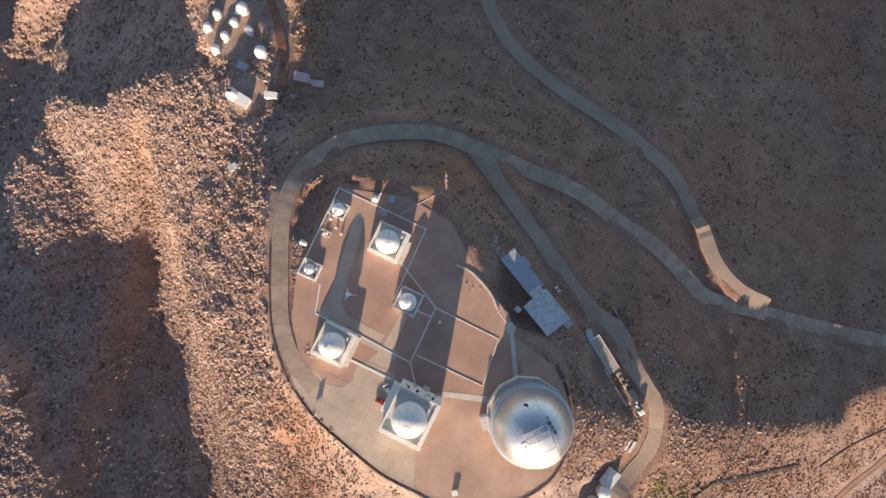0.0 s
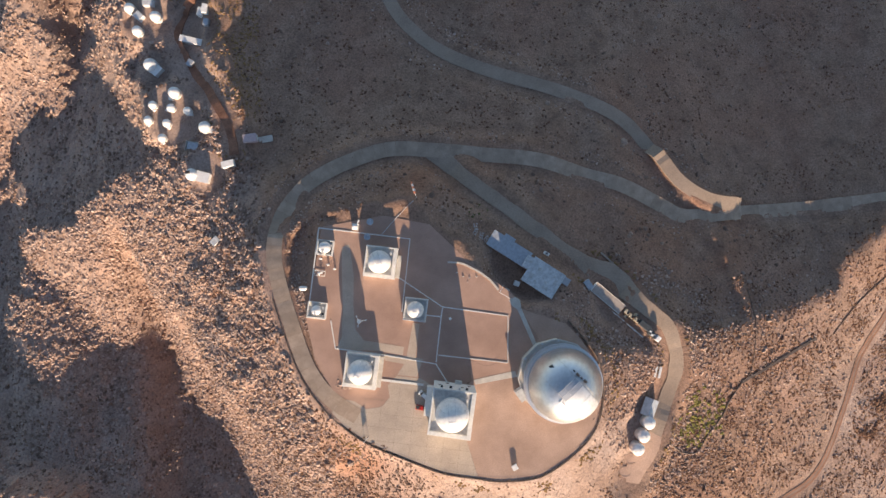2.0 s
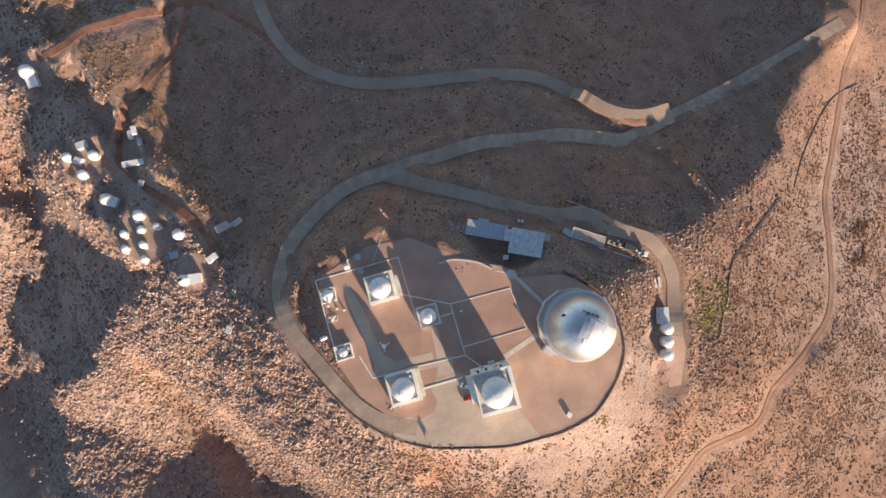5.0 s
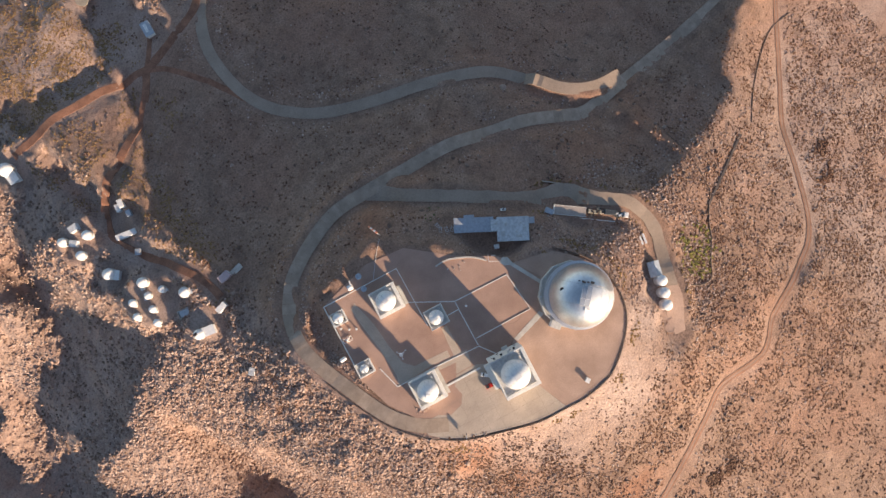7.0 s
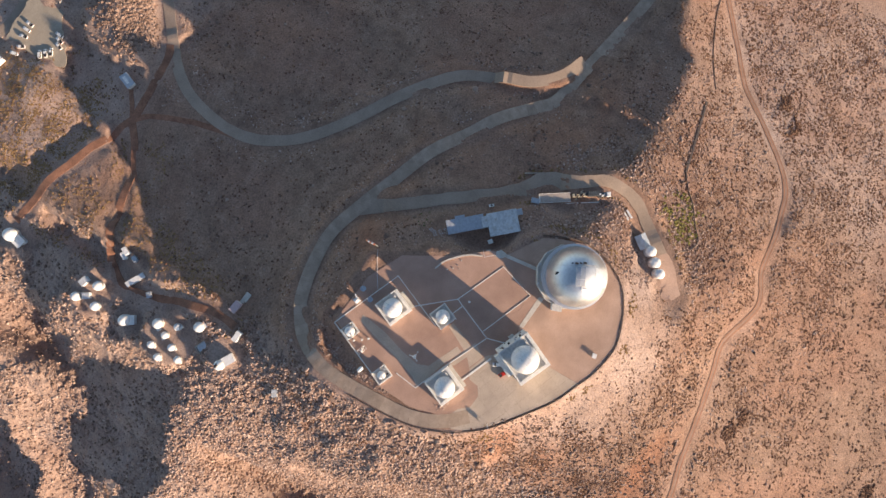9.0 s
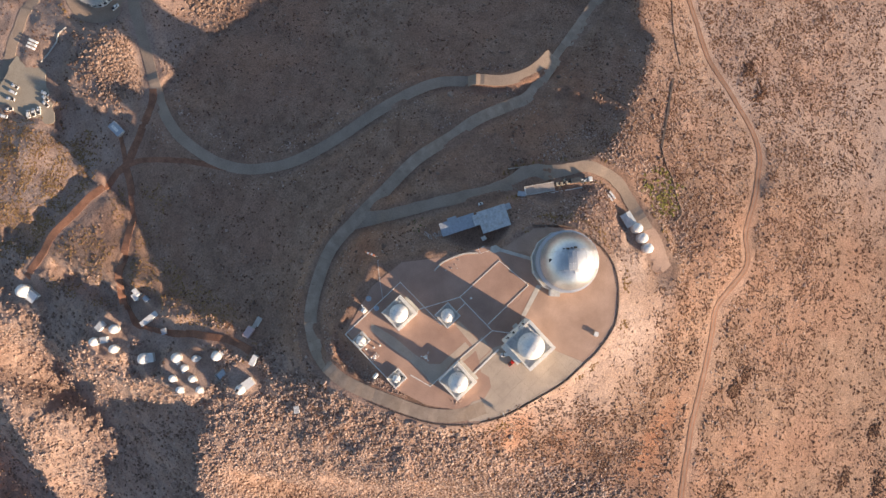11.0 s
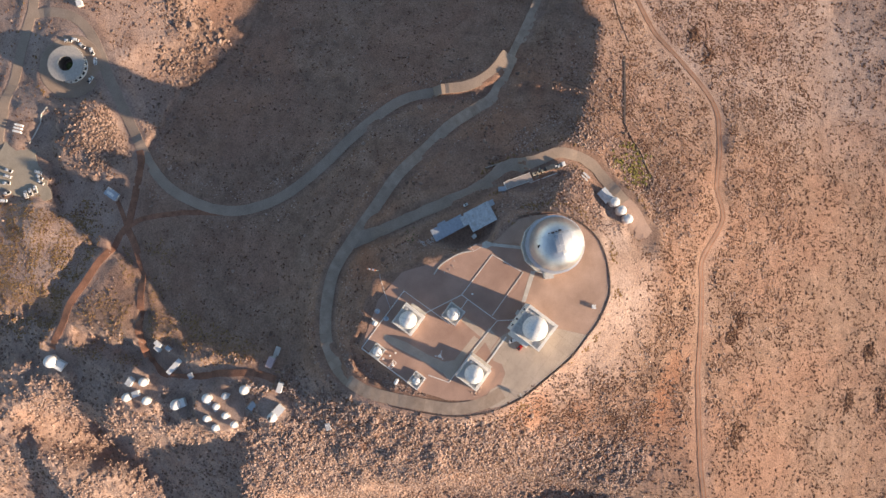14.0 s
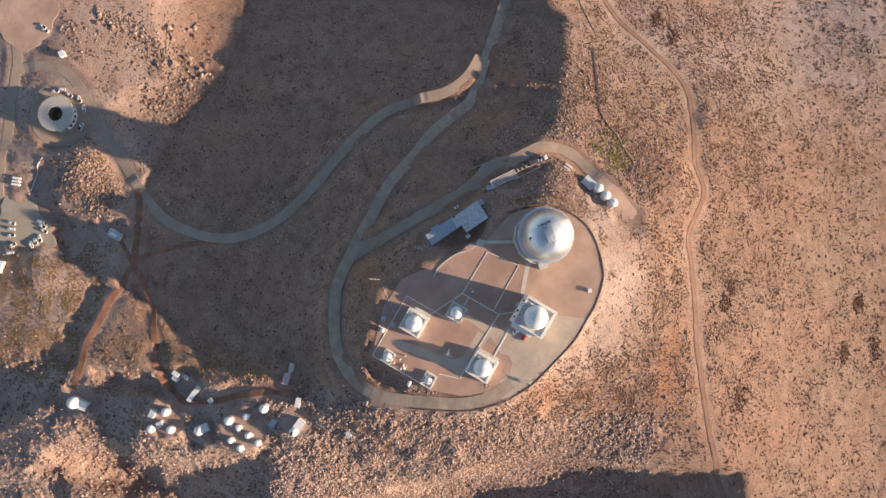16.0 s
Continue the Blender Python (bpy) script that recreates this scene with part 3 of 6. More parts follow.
def sample(field, x, y):
    i = np.clip((x - GX[0]) / STEP, 0, len(GX) - 1.001)
    j = np.clip((y - GY[0]) / STEP, 0, len(GY) - 1.001)
    a, b = i.astype(int), j.astype(int)
    u, v = i - a, j - b
    return (field[b, a] * (1 - u) + field[b, a + 1] * u) * (1 - v) + (field[b + 1, a] * (1 - u) + field[b + 1, a + 1] * u) * v


# how stony, pale or disturbed the ground is, by place
smooth_zone = inside(PLATEAU, MX, MY).astype(float)
for road_name, (line, width) in ROADS.items():
    smooth_zone = np.maximum(smooth_zone, (edge_distance([tuple(q[:2]) for q in ROAD_LINES[road_name][::3]], MX, MY) < width / 2 + 2.4).astype(float))
for sx, sy, sr, soft in SITES.values():
    smooth_zone = np.maximum(smooth_zone, (np.hypot(MX - sx, MY - sy) < sr).astype(float))
smooth_zone = spread(smooth_zone, 2)
plateau_way = edge_distance(PLATEAU + PLATEAU[:1], MX, MY)
west = np.clip((-MX - 58) / 10, 0, 1) * np.clip((MY + 150) / 60, 0, 1)
south_bank = np.clip(1.25 - plateau_way / 34, 0, 1) * np.clip((-MY - 20) / 30, 0, 1)
hill = np.exp(-((MX - 118) ** 2 + (MY - 178) ** 2) / 28 ** 2) + np.exp(-((MX - 45) ** 2 + (MY - 222) ** 2) / 24 ** 2)
north = np.clip((MY - 20) / 20, 0, 1) * np.clip((MX + 55) / 15, 0, 1)
STONY = np.clip(0.36 + 0.9 * west - 0.12 * south_bank + 0.35 * hill - 0.08 * north, 0, 1) * (1 - smooth_zone)
bank_way = np.clip(1.5 - plateau_way / 24, 0, 1) * np.clip((-MY - 10) / 30, 0, 1)
far_north = np.clip((MY - 175) / 25, 0, 1) * np.clip((MX + 60) / 20, 0, 1)
bank_way = bank_way * np.clip((MX + 72) / 34, .15, 1) * (1 - 0.8 * np.clip((MX - 36) / 10, 0, 1) * np.clip((MY + 80) / 12, 0, 1))
PALE = np.clip(1.35 * spread(bank_way, 2) * (0.25 + 0.9 * lattice(MX, MY, 14, 5)) + (0.8 * west + 0.85 * far_north + 0.12) * (0.4 + 0.6 * lattice(MX, MY, 9, 5)) + 0.45 * np.clip(1 - edge_distance([q[:2] for q in TRACK], MX, MY + 2) / 7, 0, 1) * lattice(MX, MY, 11, 8) + 0.8 * np.clip((MX - 105) / 50, 0, 1) * np.clip((-50 - MY) / 40, 0, 1) * (0.2 + 0.8 * lattice(MX, MY, 13, 6)) + 0.4 * np.clip((MX - 100) / 60, 0, 1) * np.clip((-170 - MY) / 50, 0, 1) * (0.3 + 0.7 * lattice(MX, MY, 16, 7)), 0, 1)
DIRT = np.clip(1.5 * sum(np.exp(-((MX - a) ** 2 / ra ** 2 + (MY - b) ** 2 / rb ** 2)) for a, b, ra, rb in ((-38, -134, 24, 7), (-30, -137, 16, 4), (-70, 85, 6, 14), (-85, 15, 14, 30), (110, -20, 30, 14), (22, 42, 30, 8), (-58, -68, 16, 20))), 0, 1) * lattice(MX, MY, 12, 9)
DIRT = np.maximum(DIRT, np.clip(1.6 * np.exp(-((MX + 33) ** 2 / 26 ** 2 + (MY + 129 + 0.15 * (MX + 33)) ** 2 / 7 ** 2)) - 0.25, 0, 1) * (0.6 + 0.4 * lattice(MX, MY, 5, 10)))


def relief(x, y, s):
    """Small heights of the stony ground: ledges and stones by the stoniness s."""
    n = 1.0 * (lattice(x, y, 14, 1) - 0.5) + 1.1 * np.abs(lattice(x, y, 6.3, 2) - 0.5) + 0.9 * (lattice(x, y, 3.1, 3) - 0.5)
    rough = np.clip(s * 1.6 - 0.55, 0, 1)
    return s * (0.8 * n) + rough * (0.6 * (lattice(x, y, 2.7, 11) - 0.5) + 0.6 * (lattice(x, y, 1.6, 12) - 0.5)) + 0.12 * (lattice(x, y, 2.3, 4) - 0.5) * np.clip(s * 6, 0, 1)


def ground_axis(low, high, step, far):
    core = np.arange(low, high + step / 2, step)
    out = step * np.cumsum(1.32 ** np.arange(1, 26))
    out = out[out < far]
    return np.concatenate([(low - out)[::-1], core, high + out])


ax, ay = ground_axis(-278, 258, 1.3, 4000), ground_axis(-296, 324, 1.3, 4000)
fx, fy = np.meshgrid(ax, ay)
away = np.maximum(np.maximum(np.abs(fx) - 280, np.abs(fy) - 320), 0)
stony = sample(STONY, fx, fy)
on_flat = sample(smooth_zone, fx, fy)
fz = sample(HEIGHT, fx, fy) + relief(fx, fy, stony) - 0.14 * on_flat - 0.30 * np.minimum(away, 300)
nx, ny = len(ax), len(ay)
idx = np.arange(nx * ny).reshape(ny, nx)
quads = np.stack([idx[:-1, :-1], idx[:-1, 1:], idx[1:, 1:], idx[1:, :-1]], -1).reshape(-1, 4)
ground_mesh = fast_mesh("ground", np.stack([fx, fy, fz], -1).reshape(-1, 3), quads, GROUND)
for key, field in (("pale", PALE), ("dirt", DIRT)):
    ground_mesh.attributes.new(key, "FLOAT", "POINT").data.foreach_set("value", sample(field, fx, fy).astype(np.float32).ravel())
# stony ground is angular, bare ground is smooth
face_stony = stony.ravel()[quads].mean(1)
ground_mesh.polygons.foreach_set("use_smooth", np.ascontiguousarray(face_stony < 0.5))
tagged(new("ground", ground_mesh), "stony reddish desert mountain ground with ledges", "ground", kind="structure")


def height_at(x, y):
    """Height of the stony surface, for arrays of places."""
    return sample(HEIGHT, x, y) + relief(x, y, sample(STONY, x, y)) - 0.14 * sample(smooth_zone, x, y)


# ---- road surfaces ----
def road_strip(line, width, lift, across=4, ragged=0.0, drape=False):
    p = np.array(line)
    d = np.gradient(p[:, :2], axis=0)
    d /= np.linalg.norm(d, axis=1)[:, None] + 1e-9
    n = np.stack([-d[:, 1], d[:, 0]], 1)
    rows = []
    for k in range(across + 1):
        s = k / across - 0.5
        w = np.asarray(width) * (1 + ragged * (lattice(p[:, 0] + 40 * (k > 1), p[:, 1], 5.0, 21) - 0.5))
        q = p[:, :2] + n * (s * w)[:, None]
        rows.append(np.c_[q, (height_at(q[:, 0], q[:, 1]) + 0.14 if drape else p[:, 2]) + lift + 0.08 * (0.25 - s * s)])
    for s in (0, -1):   # the edges reach down into the ground
        q = rows[s].copy()
        q[:, 2] -= 0.5
        rows.insert(0 if s == 0 else len(rows), q)
    v = np.stack(rows, 1)
    a, b = v.shape[:2]
    i = np.arange(a * b).reshape(a, b)
    f = np.stack([i[:-1, 1:], i[:-1, :-1], i[1:, :-1], i[1:, 1:]], -1).reshape(-1, 4)
    return v.reshape(-1, 3), f


ROAD_LOOK = {"upper_road": (GREY_ROAD, 0.05, "worn grey road winding across the shaded slope"), "service_road": (GREY_ROAD, 0.08, "grey service road to the sheds and tanks"),
             "hill_track": (PLAIN_DIRT, 0.05, "narrow dirt track across the open slope"), "dirt_road_west": (RED_DIRT, 0.08, "red dirt road to the lone dome"),
             "dirt_road_south": (RED_DIRT, 0.11, "dark red dirt road to the small domes"), "dirt_road_link": (RED_DIRT, -0.04, "dark dirt link to the upper road"),
             "hut_path": (RED_DIRT, -0.02, "short dark dirt path to the flat hut"), "valley_road": (GREY_ROAD, 0.05, "grey road past the parking ground"), "tank_yard": (TAN_GRAVEL, 0.115, "bare dirt turning place beside the tanks")}
for road_name, (mat, lift, label) in ROAD_LOOK.items():
    wide = np.full(len(ROAD_LINES[road_name]), float(ROADS[road_name][1]))
    way = 2.0 * np.arange(len(wide))
    if road_name == "upper_road":   # broad where it leaves the ring, and beside the round house
        wide += 5.0 * np.exp(-(way / 11) ** 2) + 0.6 * np.exp(-((way[-1] - way - 60) / 22) ** 2)
    if road_name == "tank_yard":
        wide *= np.clip(np.minimum(way + 3, way[-1] - way + 3) / 7, 0.35, 1) ** 0.5
    if road_name == "service_road":
        wide += 4.0 * np.exp(-(way / 8) ** 2) + 5.0 * np.exp(-((way - 86) / 10) ** 2)
    v, f = road_strip(ROAD_LINES[road_name], wide, lift, 4, 0.25 if mat in (RED_DIRT, PLAIN_DIRT) else 0.3 if road_name == "service_road" else 0.10, road_name in DRAPED)
    ob = new(road_name, fast_mesh(road_name, v, f, mat))
    tagged(ob, label, "road", kind="structure")

# wheel ruts of the track; their dark dirt also paints its banks' shade
track = np.array(ROAD_LINES["hill_track"])
side = np.gradient(track[:, :2], axis=0)
side /= np.linalg.norm(side, axis=1)[:, None]
for s in (-0.95, 0.95):
    rut = track.copy()
    rut[:, :2] += s * np.c_[-side[:, 1], side[:, 0]]
    v, f = road_strip(rut, 0.6, 0.09, 2, 0.5, True)
    ob = new("wheel_rut", fast_mesh("wheel_rut", v, f, RED_DIRT))
    ob.parent = bpy.data.objects["hill_track"]

# the ring road is cast in concrete slabs
ring = tagged(new("ring_road"), "pale concrete slab road curving round the summit", "road", kind="structure")
ring_line = ROAD_LINES["ring_road"]
run = np.r_[0, np.cumsum(np.hypot(*np.diff(ring_line[:, :2], axis=0).T))]
for a in np.arange(0, run[-1] - 4.5, 4.6):
    t = np.linspace(a, a + 4.56, 4)
    piece = np.stack([np.interp(t, run, ring_line[:, k]) for k in range(3)], 1)
    wide = piece.copy()
    v, f = road_strip(wide, 6.2, 0.10 + 0.012 * math.sin(a * 3.1), 2)
    ob = new("slab", fast_mesh("slab", v, f, SLAB))
    ob.parent = ring


# ---- the levelled summit: gravel, concrete, paths, low walls ----
def surface(name, outline, z, mat, label, category="ground"):
    return solid(name, plate(outline, z - 0.3, z), mat, label, category, kind="structure")


surface("gravel_field", [(-55.5, 2), (-57, -14), (-53.5, -30), (-44, -40), (-20, -45), (-2, -41), (15, -43), (28, -34), (24, -14), (12, 3), (2, 22), (-14, 31), (-38.6, 34.6), (-46, 20), (-52, 8)], 0.02, GRAVEL, "reddish raked gravel between the telescope houses")
surface("tan_field", [(-10.8, -45), (-2, -41.2), (14, -43.2), (15.2, -43.1), (28.2, -34.1), (25.4, -20.6), (31, -25), (36, -28.6), (40.4, -32), (43.8, -39.4), (46.9, -51), (43.5, -64), (37.4, -73.1), (27.3, -79.4), (12, -83.5), (-2.9, -80.5), (-11, -76.4)], 0.026, TAN_GRAVEL, "smooth tan gravel yard beside the great dome")
surface("concrete_yard", [(-53.4, -31), (-47.5, -34), (-44, -38.5), (-38, -39.5), (-34, -37), (-33.2, -32.4), (-28.8, -30), (-20.3, -34), (-10.8, -45), (-10.9, -63), (-11.3, -76.8), (-23.2, -70.6), (-35.6, -60.8), (-47.4, -50.4), (-54, -42), (-57, -35.6)], 0.05, CONCRETE, "worn concrete yard with faint stains")
yard = bpy.data.objects["concrete_yard"]
yard_ring = [(-53.4, -31), (-34, -37), (-28.8, -30), (-20.3, -34), (-10.8, -45), (-11.3, -76.8), (-23.2, -70.6), (-35.6, -60.8), (-47.4, -50.4), (-57, -35.6)]
for u, step in ((Vector((.906, -.423)), 5.2), (Vector((.423, .906)), 6.4)):
    v = Vector((-u.y, u.x))
    for k in range(-8, 9):
        line = [Vector((-30, -52)) + v * (k * step) + u * a for a in np.arange(-50, 50, .5)]
        inner = [q for q in line if inside(yard_ring, np.array([q.x]), np.array([q.y]))[0]]
        if len(inner) > 6:
            part("joint", bars([tuple(inner[0]), tuple(inner[-1])], .09, .04, .056), STAIN, yard)
surface("path_north", [(-47, -13.2), (-31.6, -20), (-17, -27), (-21.5, -33), (-28.5, -29.7), (-24.6, -26.6), (-31, -23.2), (-33, -19.2)], 0.056, CONCRETE, "concrete path between the houses")
surface("path_lane", [(-48, -13), (-44.5, -9), (-40, 3), (-37, 14), (-33.6, 24.2), (-30.4, 24.6), (-32.6, 12), (-36.4, 1), (-38.4, -8), (-36.6, -13), (-30, -16.4), (-22.6, -20.4), (-24, -23.2), (-33, -18.4)], 0.06, CONCRETE, "curved concrete lane across the gravel")
surface("path_small_house", [(-16.4, -12.6), (-14, -13.8), (-21, -28.5), (-24.4, -26.9)], 0.064, CONCRETE, "straight concrete path to the small house")
surface("path_dome_north", [(22.0, -16.2), (24.6, -15.6), (26.2, -17.4), (25.6, -20.4), (26.9, -35.6), (25.3, -35.8), (24.0, -20.4), (22.4, -18.6)], 0.05, PALE_CONCRETE, "pale concrete path to the great dome")
surface("path_dome_west", [(-1, -41), (-0.8, -43), (15.6, -45.2), (15.4, -42.8)], 0.07, PALE_CONCRETE, "pale concrete path along the gravel")
surface("lookout", [(2.6, 5), (6, 4.2), (10, 1.6), (14.2, -3), (17.6, -8), (19.4, -13), (20, -20), (14, -19), (3, -12)], 0.034, GRAVEL, "reddish gravel terrace with a curved edge")

low_walls = {
    "north": [(-39.8, 34.5), (-7.1, 19.0), (-19.1, -7.2)],
    "west": [(-39.8, 34.5), (-54.7, 2.6)],
    "south_west": [(-46.5, -1.5), (-48.2, -12.4), (-33.6, -19.5), (-12.9, -30.5), (-10.6, -40)],
    "middle": [(-17.9, 8.4), (-3.5, -10.3), (19.7, -21.8), (13.8, -39.0), (-10.8, -27.6)],
    "cross": [(-3.5, -10.6), (-5.2, -13.9), (-12.6, -29.9)],
    "spur": [(-10.4, -11.4), (-5.4, -13.7)],
    "yard": [(-35.4, -29.4), (-20, -36.6)],
}
for wall_name, line in low_walls.items():
    wide = 0.85 if wall_name == "yard" else 0.44
    solid("low_wall", bars(line, wide, -0.2, 0.24), WALL_WHITE, "low white concrete wall along the gravel" if wide < 0.8 else "broad white concrete kerb by the yard", "low wall", "low walls on the summit", "structure")

# wheel tracks pressed into the gravel
for line in ([(0, -33), (6, -37.6), (13, -37)], [(.6, -31.4), (6.4, -36), (12.6, -35.2)]):
    curve = [tuple(q[:2]) for q in smooth_line([(*q, 0) for q in line], 1.5)]
    solid("tyre_track", bars(curve, .34, -.05, .045), TRACK_SOIL, "faint tyre track pressed into the gravel", "track", "tyre tracks on the summit", "structure")

# dark stone wall and rail round the edge of the summit
rim = [(-66.2, 14), (-66, 2), (-64.8, -17), (-60.4, -32), (-54.5, -42.5), (-48, -51), (-36, -61.5), (-23.6, -71.3), (-12, -77.2), (-3, -81.4), (12, -84.4), (27.6, -80.2), (38, -73.8), (44.2, -64.4), (47.7, -51), (44.6, -38.6), (41.4, -31)]
rim_curve = [tuple(q[:2]) for q in smooth_line([(*q, 0) for q in rim], 2.5)]
rim_feet = [min(0, ground(x, y) - .1) if x < -55 else 0 for x, y in rim_curve]
retaining = solid("retaining_wall", bars(rim_curve, 0.35, -1.6, 0.28, None, rim_feet), STONE, "dark stone retaining wall round the summit", "wall", kind="structure")
for (x, y), z in zip(rim_curve[::2], rim_feet[::2]):
    part("post", tube([(x, y, z + 0.2), (x, y, z + 0.6)], 0.05), DARK, retaining)
for z in (0.5,):
    part("rail", tube([(x, y, z + f) for (x, y), f in zip(rim_curve, rim_feet)], 0.025, 5), DARK, retaining)
solid("lookout_wall", bars([tuple(q[:2]) for q in smooth_line([(4, 5.6, 0), (9, 3.4, 0), (14, -1.4, 0), (17.4, -6, 0), (19.4, -11, 0)], 1.5)], 0.7, -0.6, 0.5), PALE_CONCRETE, "curved concrete edge of the gravel terrace", "wall", kind="structure")


# ---- the great dome ----
def great_dome(x, y):
    ob = base("observatory", x, y, 0, 0, "large silver observatory dome on a round tower with a terrace", "observatory")
    R, ZD = 13.2, 18.0
    # terrace of twelve sides round the foot, with a parapet
    n = 12
    ring = [(14.9 * math.cos(i * math.tau / n + .2), 14.9 * math.sin(i * math.tau / n + .2)) for i in range(n)]
    part("terrace", plate(ring, -1.0, 4.6), PALE_CONCRETE, ob, "pale grey terrace round the tower")
    part("parapet", bars(ring + ring[:1], 0.3, 4.6, 5.0), WALL_WHITE, ob)
    part("tower", lathe([(13.1, 4.6), (13.1, 15.6), (13.6, 15.8), (13.6, 17.2)], 48), SILVER, ob)
    part("walkway", lathe([(12.7, 14.9), (14.4, 14.9), (14.4, 15.15), (12.7, 15.15)], 48), BRIGHT_SILVER, ob)
    part("walkway_rail", lathe([(14.25, 16.2), (14.35, 16.2), (14.35, 16.28), (14.25, 16.28), (14.25, 16.2)], 48), BRIGHT_SILVER, ob)
    for i in range(24):
        a = i * math.tau / 24
        part("rail_post", tube([(14.3 * math.cos(a), 14.3 * math.sin(a), 15.1), (14.3 * math.cos(a), 14.3 * math.sin(a), 16.25)], 0.05, 4), BRIGHT_SILVER, ob)
    part("skirt", lathe([(13.5, 16.8), (13.8, 16.8), (13.8, 18.2), (13.3, 18.3)], 48), BRIGHT_SILVER, ob)
    part("lining", lathe(dome_profile(R - 0.12, ZD, 14), 48), SILVER, ob)
    # cladding in gores
    for i in range(24):
        g = lathe([*dome_profile(R, ZD, 12, 86)], 3, i * 15 + 0.12, i * 15 + 14.88)
        shade_smooth(part("panel", g, SILVER, ob))
    for a in (13,):
        q, z = R * math.cos(radians(a)), ZD + R * math.sin(radians(a))
        part("seam", lathe([(q - .03, z + .05), (q + .05, z - .03), (q + .08, z + .03), (q, z + .1)], 48), DECK, ob)
    # the shutter: a raised band over the dome, with rails at its sides
    turn = radians(-66)
    def band(w0, w1, a0, a1, r0, r1, steps=22):
        bm = bmesh.new()
        rows = []
        for k in range(steps + 1):
            a = radians(a0 + (a1 - a0) * k / steps)
            row = []
            across = max(1, round((w1 - w0) / 0.8))
            tops = [(w0 + (w1 - w0) * i / across, r1) for i in range(across + 1)]
            for w, r in [(w0, r0), *tops, (w1, r0)]:
                c = math.sqrt(max(r * r - w * w, 0.01))
                u, z = c * math.cos(a), ZD + c * math.sin(a)
                row.append(bm.verts.new((u * math.cos(turn) - w * math.sin(turn), u * math.sin(turn) + w * math.cos(turn), z)))
            rows.append(row)
        n = len(rows[0])
        for p, q in zip(rows, rows[1:]):
            for j in range(n):
                bm.faces.new((p[j], p[(j + 1) % n], q[(j + 1) % n], q[j]))
        bm.faces.new(rows[0]), bm.faces.new(rows[-1][::-1])
        bmesh.ops.recalc_face_normals(bm, faces=bm.faces[:])
        return bm
    shutter = part("shutter", band(-3.9, 3.9, 6, 85, R - 0.1, R + 0.2), PALE_SILVER, ob, "raised bright shutter over the slit")
    for w in (-4.15, 4.15):
        part("shutter_rail", band(w - 0.07, w + 0.07, 4 if w > 0 else 78, 146, R - 0.1, R + 0.1), DECK, ob)
    for a in (26, 46, 66):
        part("shutter_seam", band(-3.9, 3.9, a, a + 0.4, R, R + 0.26, 2), DECK, shutter)
    for w in (-1.4, 1.4):
        part("shutter_rib", band(w - 0.06, w + 0.06, 8, 84.6, R, R + 0.26), PALE_SILVER, shutter)
    # hoist platform above the slit, a hatch and machinery
    def on_dome(w, a, r=R):
        c = math.sqrt(r * r - w * w)
        u = c * math.cos(radians(a))
        return Vector((u * math.cos(turn) - w * math.sin(turn), u * math.sin(turn) + w * math.cos(turn), ZD + c * math.sin(radians(a))))
    hoist_deck = part("hoist_deck", band(-3.9, 3.9, 85, 101, R - .05, R + 0.24, 6), ROOF_BLUE, ob, "pale blue-grey plated deck of the hoist")
    for a0 in (84.8, 93, 101):
        part("beam", band(-4.0, 4.0, a0, a0 + .5, R, R + 0.3, 2), WHITE, hoist_deck)
    for w in (-3.95, -1.3, 3.95):
        part("beam", band(w - .07, w + .07, 85, 101.4, R, R + 0.3, 6), WHITE, hoist_deck)
    for w, a, s in ((5.2, 102, 0.8), (5.4, 94, 0.55), (5.6, 86, 0.8), (5.2, 110, 0.45)):
        q = on_dome(w, a)
        part("hoist", box(s, s * 1.7, s, q.x, q.y, q.z - 0.2, 20, 0.06), DARK, ob)
    q = on_dome(0.6, 138)
    hatch = part("hatch", box(1.5, 1.2, 0.5, 0, 0, 0, 0, 0.08), DARK, ob, "open dark hatch")
    hatch.matrix_basis = Matrix.Translation(q) @ pose(0, 0, 0, 0, 0, 20) @ pose(0, 0, 0, 0, -38, 0) @ pose(0, 0, -0.2)
    guard_arc = part("guard_arc", band(-6.0, -5.1, 60, 90, R - .05, R + 0.35, 8), PALE_SILVER, ob, "pale curved guard beside the shutter")
    part("guard_foot", band(-5.1, -4.3, 88, 91, R, R + 0.3, 2), PALE_SILVER, guard_arc)
    for w, a0, a1 in ((4.75, 60, 92),):
        part("ladder", band(w - 0.2, w + 0.2, a0, a1, R, R + 0.12), DECK, ob)
    # entrance block on the west side and small plant on the terrace
    part("entrance_block", box(3.0, 4.2, 5.5, -15.0, -1.6, -0.5, 18, 0.1), WALL_WHITE, ob, "white entrance block beside the dome")
    part("entrance_roof", box(3.3, 4.5, 0.3, -15.0, -1.6, 5.0, 18), DECK, ob)
    for i, (a, s) in enumerate(((95, .9), (130, .8), (70, .9))):
        part("vent", box(s, s, s * .8, 14.4 * math.cos(radians(a)), 14.4 * math.sin(radians(a)), 4.6, a, 0.05), ROOF_GREY, ob)
    for i in range(10):
        a = radians(i * 36 + 9)
        part("window", box(0.12, 1.4, 1.3, 13.13 * math.cos(a), 13.13 * math.sin(a), 8.5, math.degrees(a)), GLASS_DARK, ob)
    return ob


great_dome(29.6, -49.8)


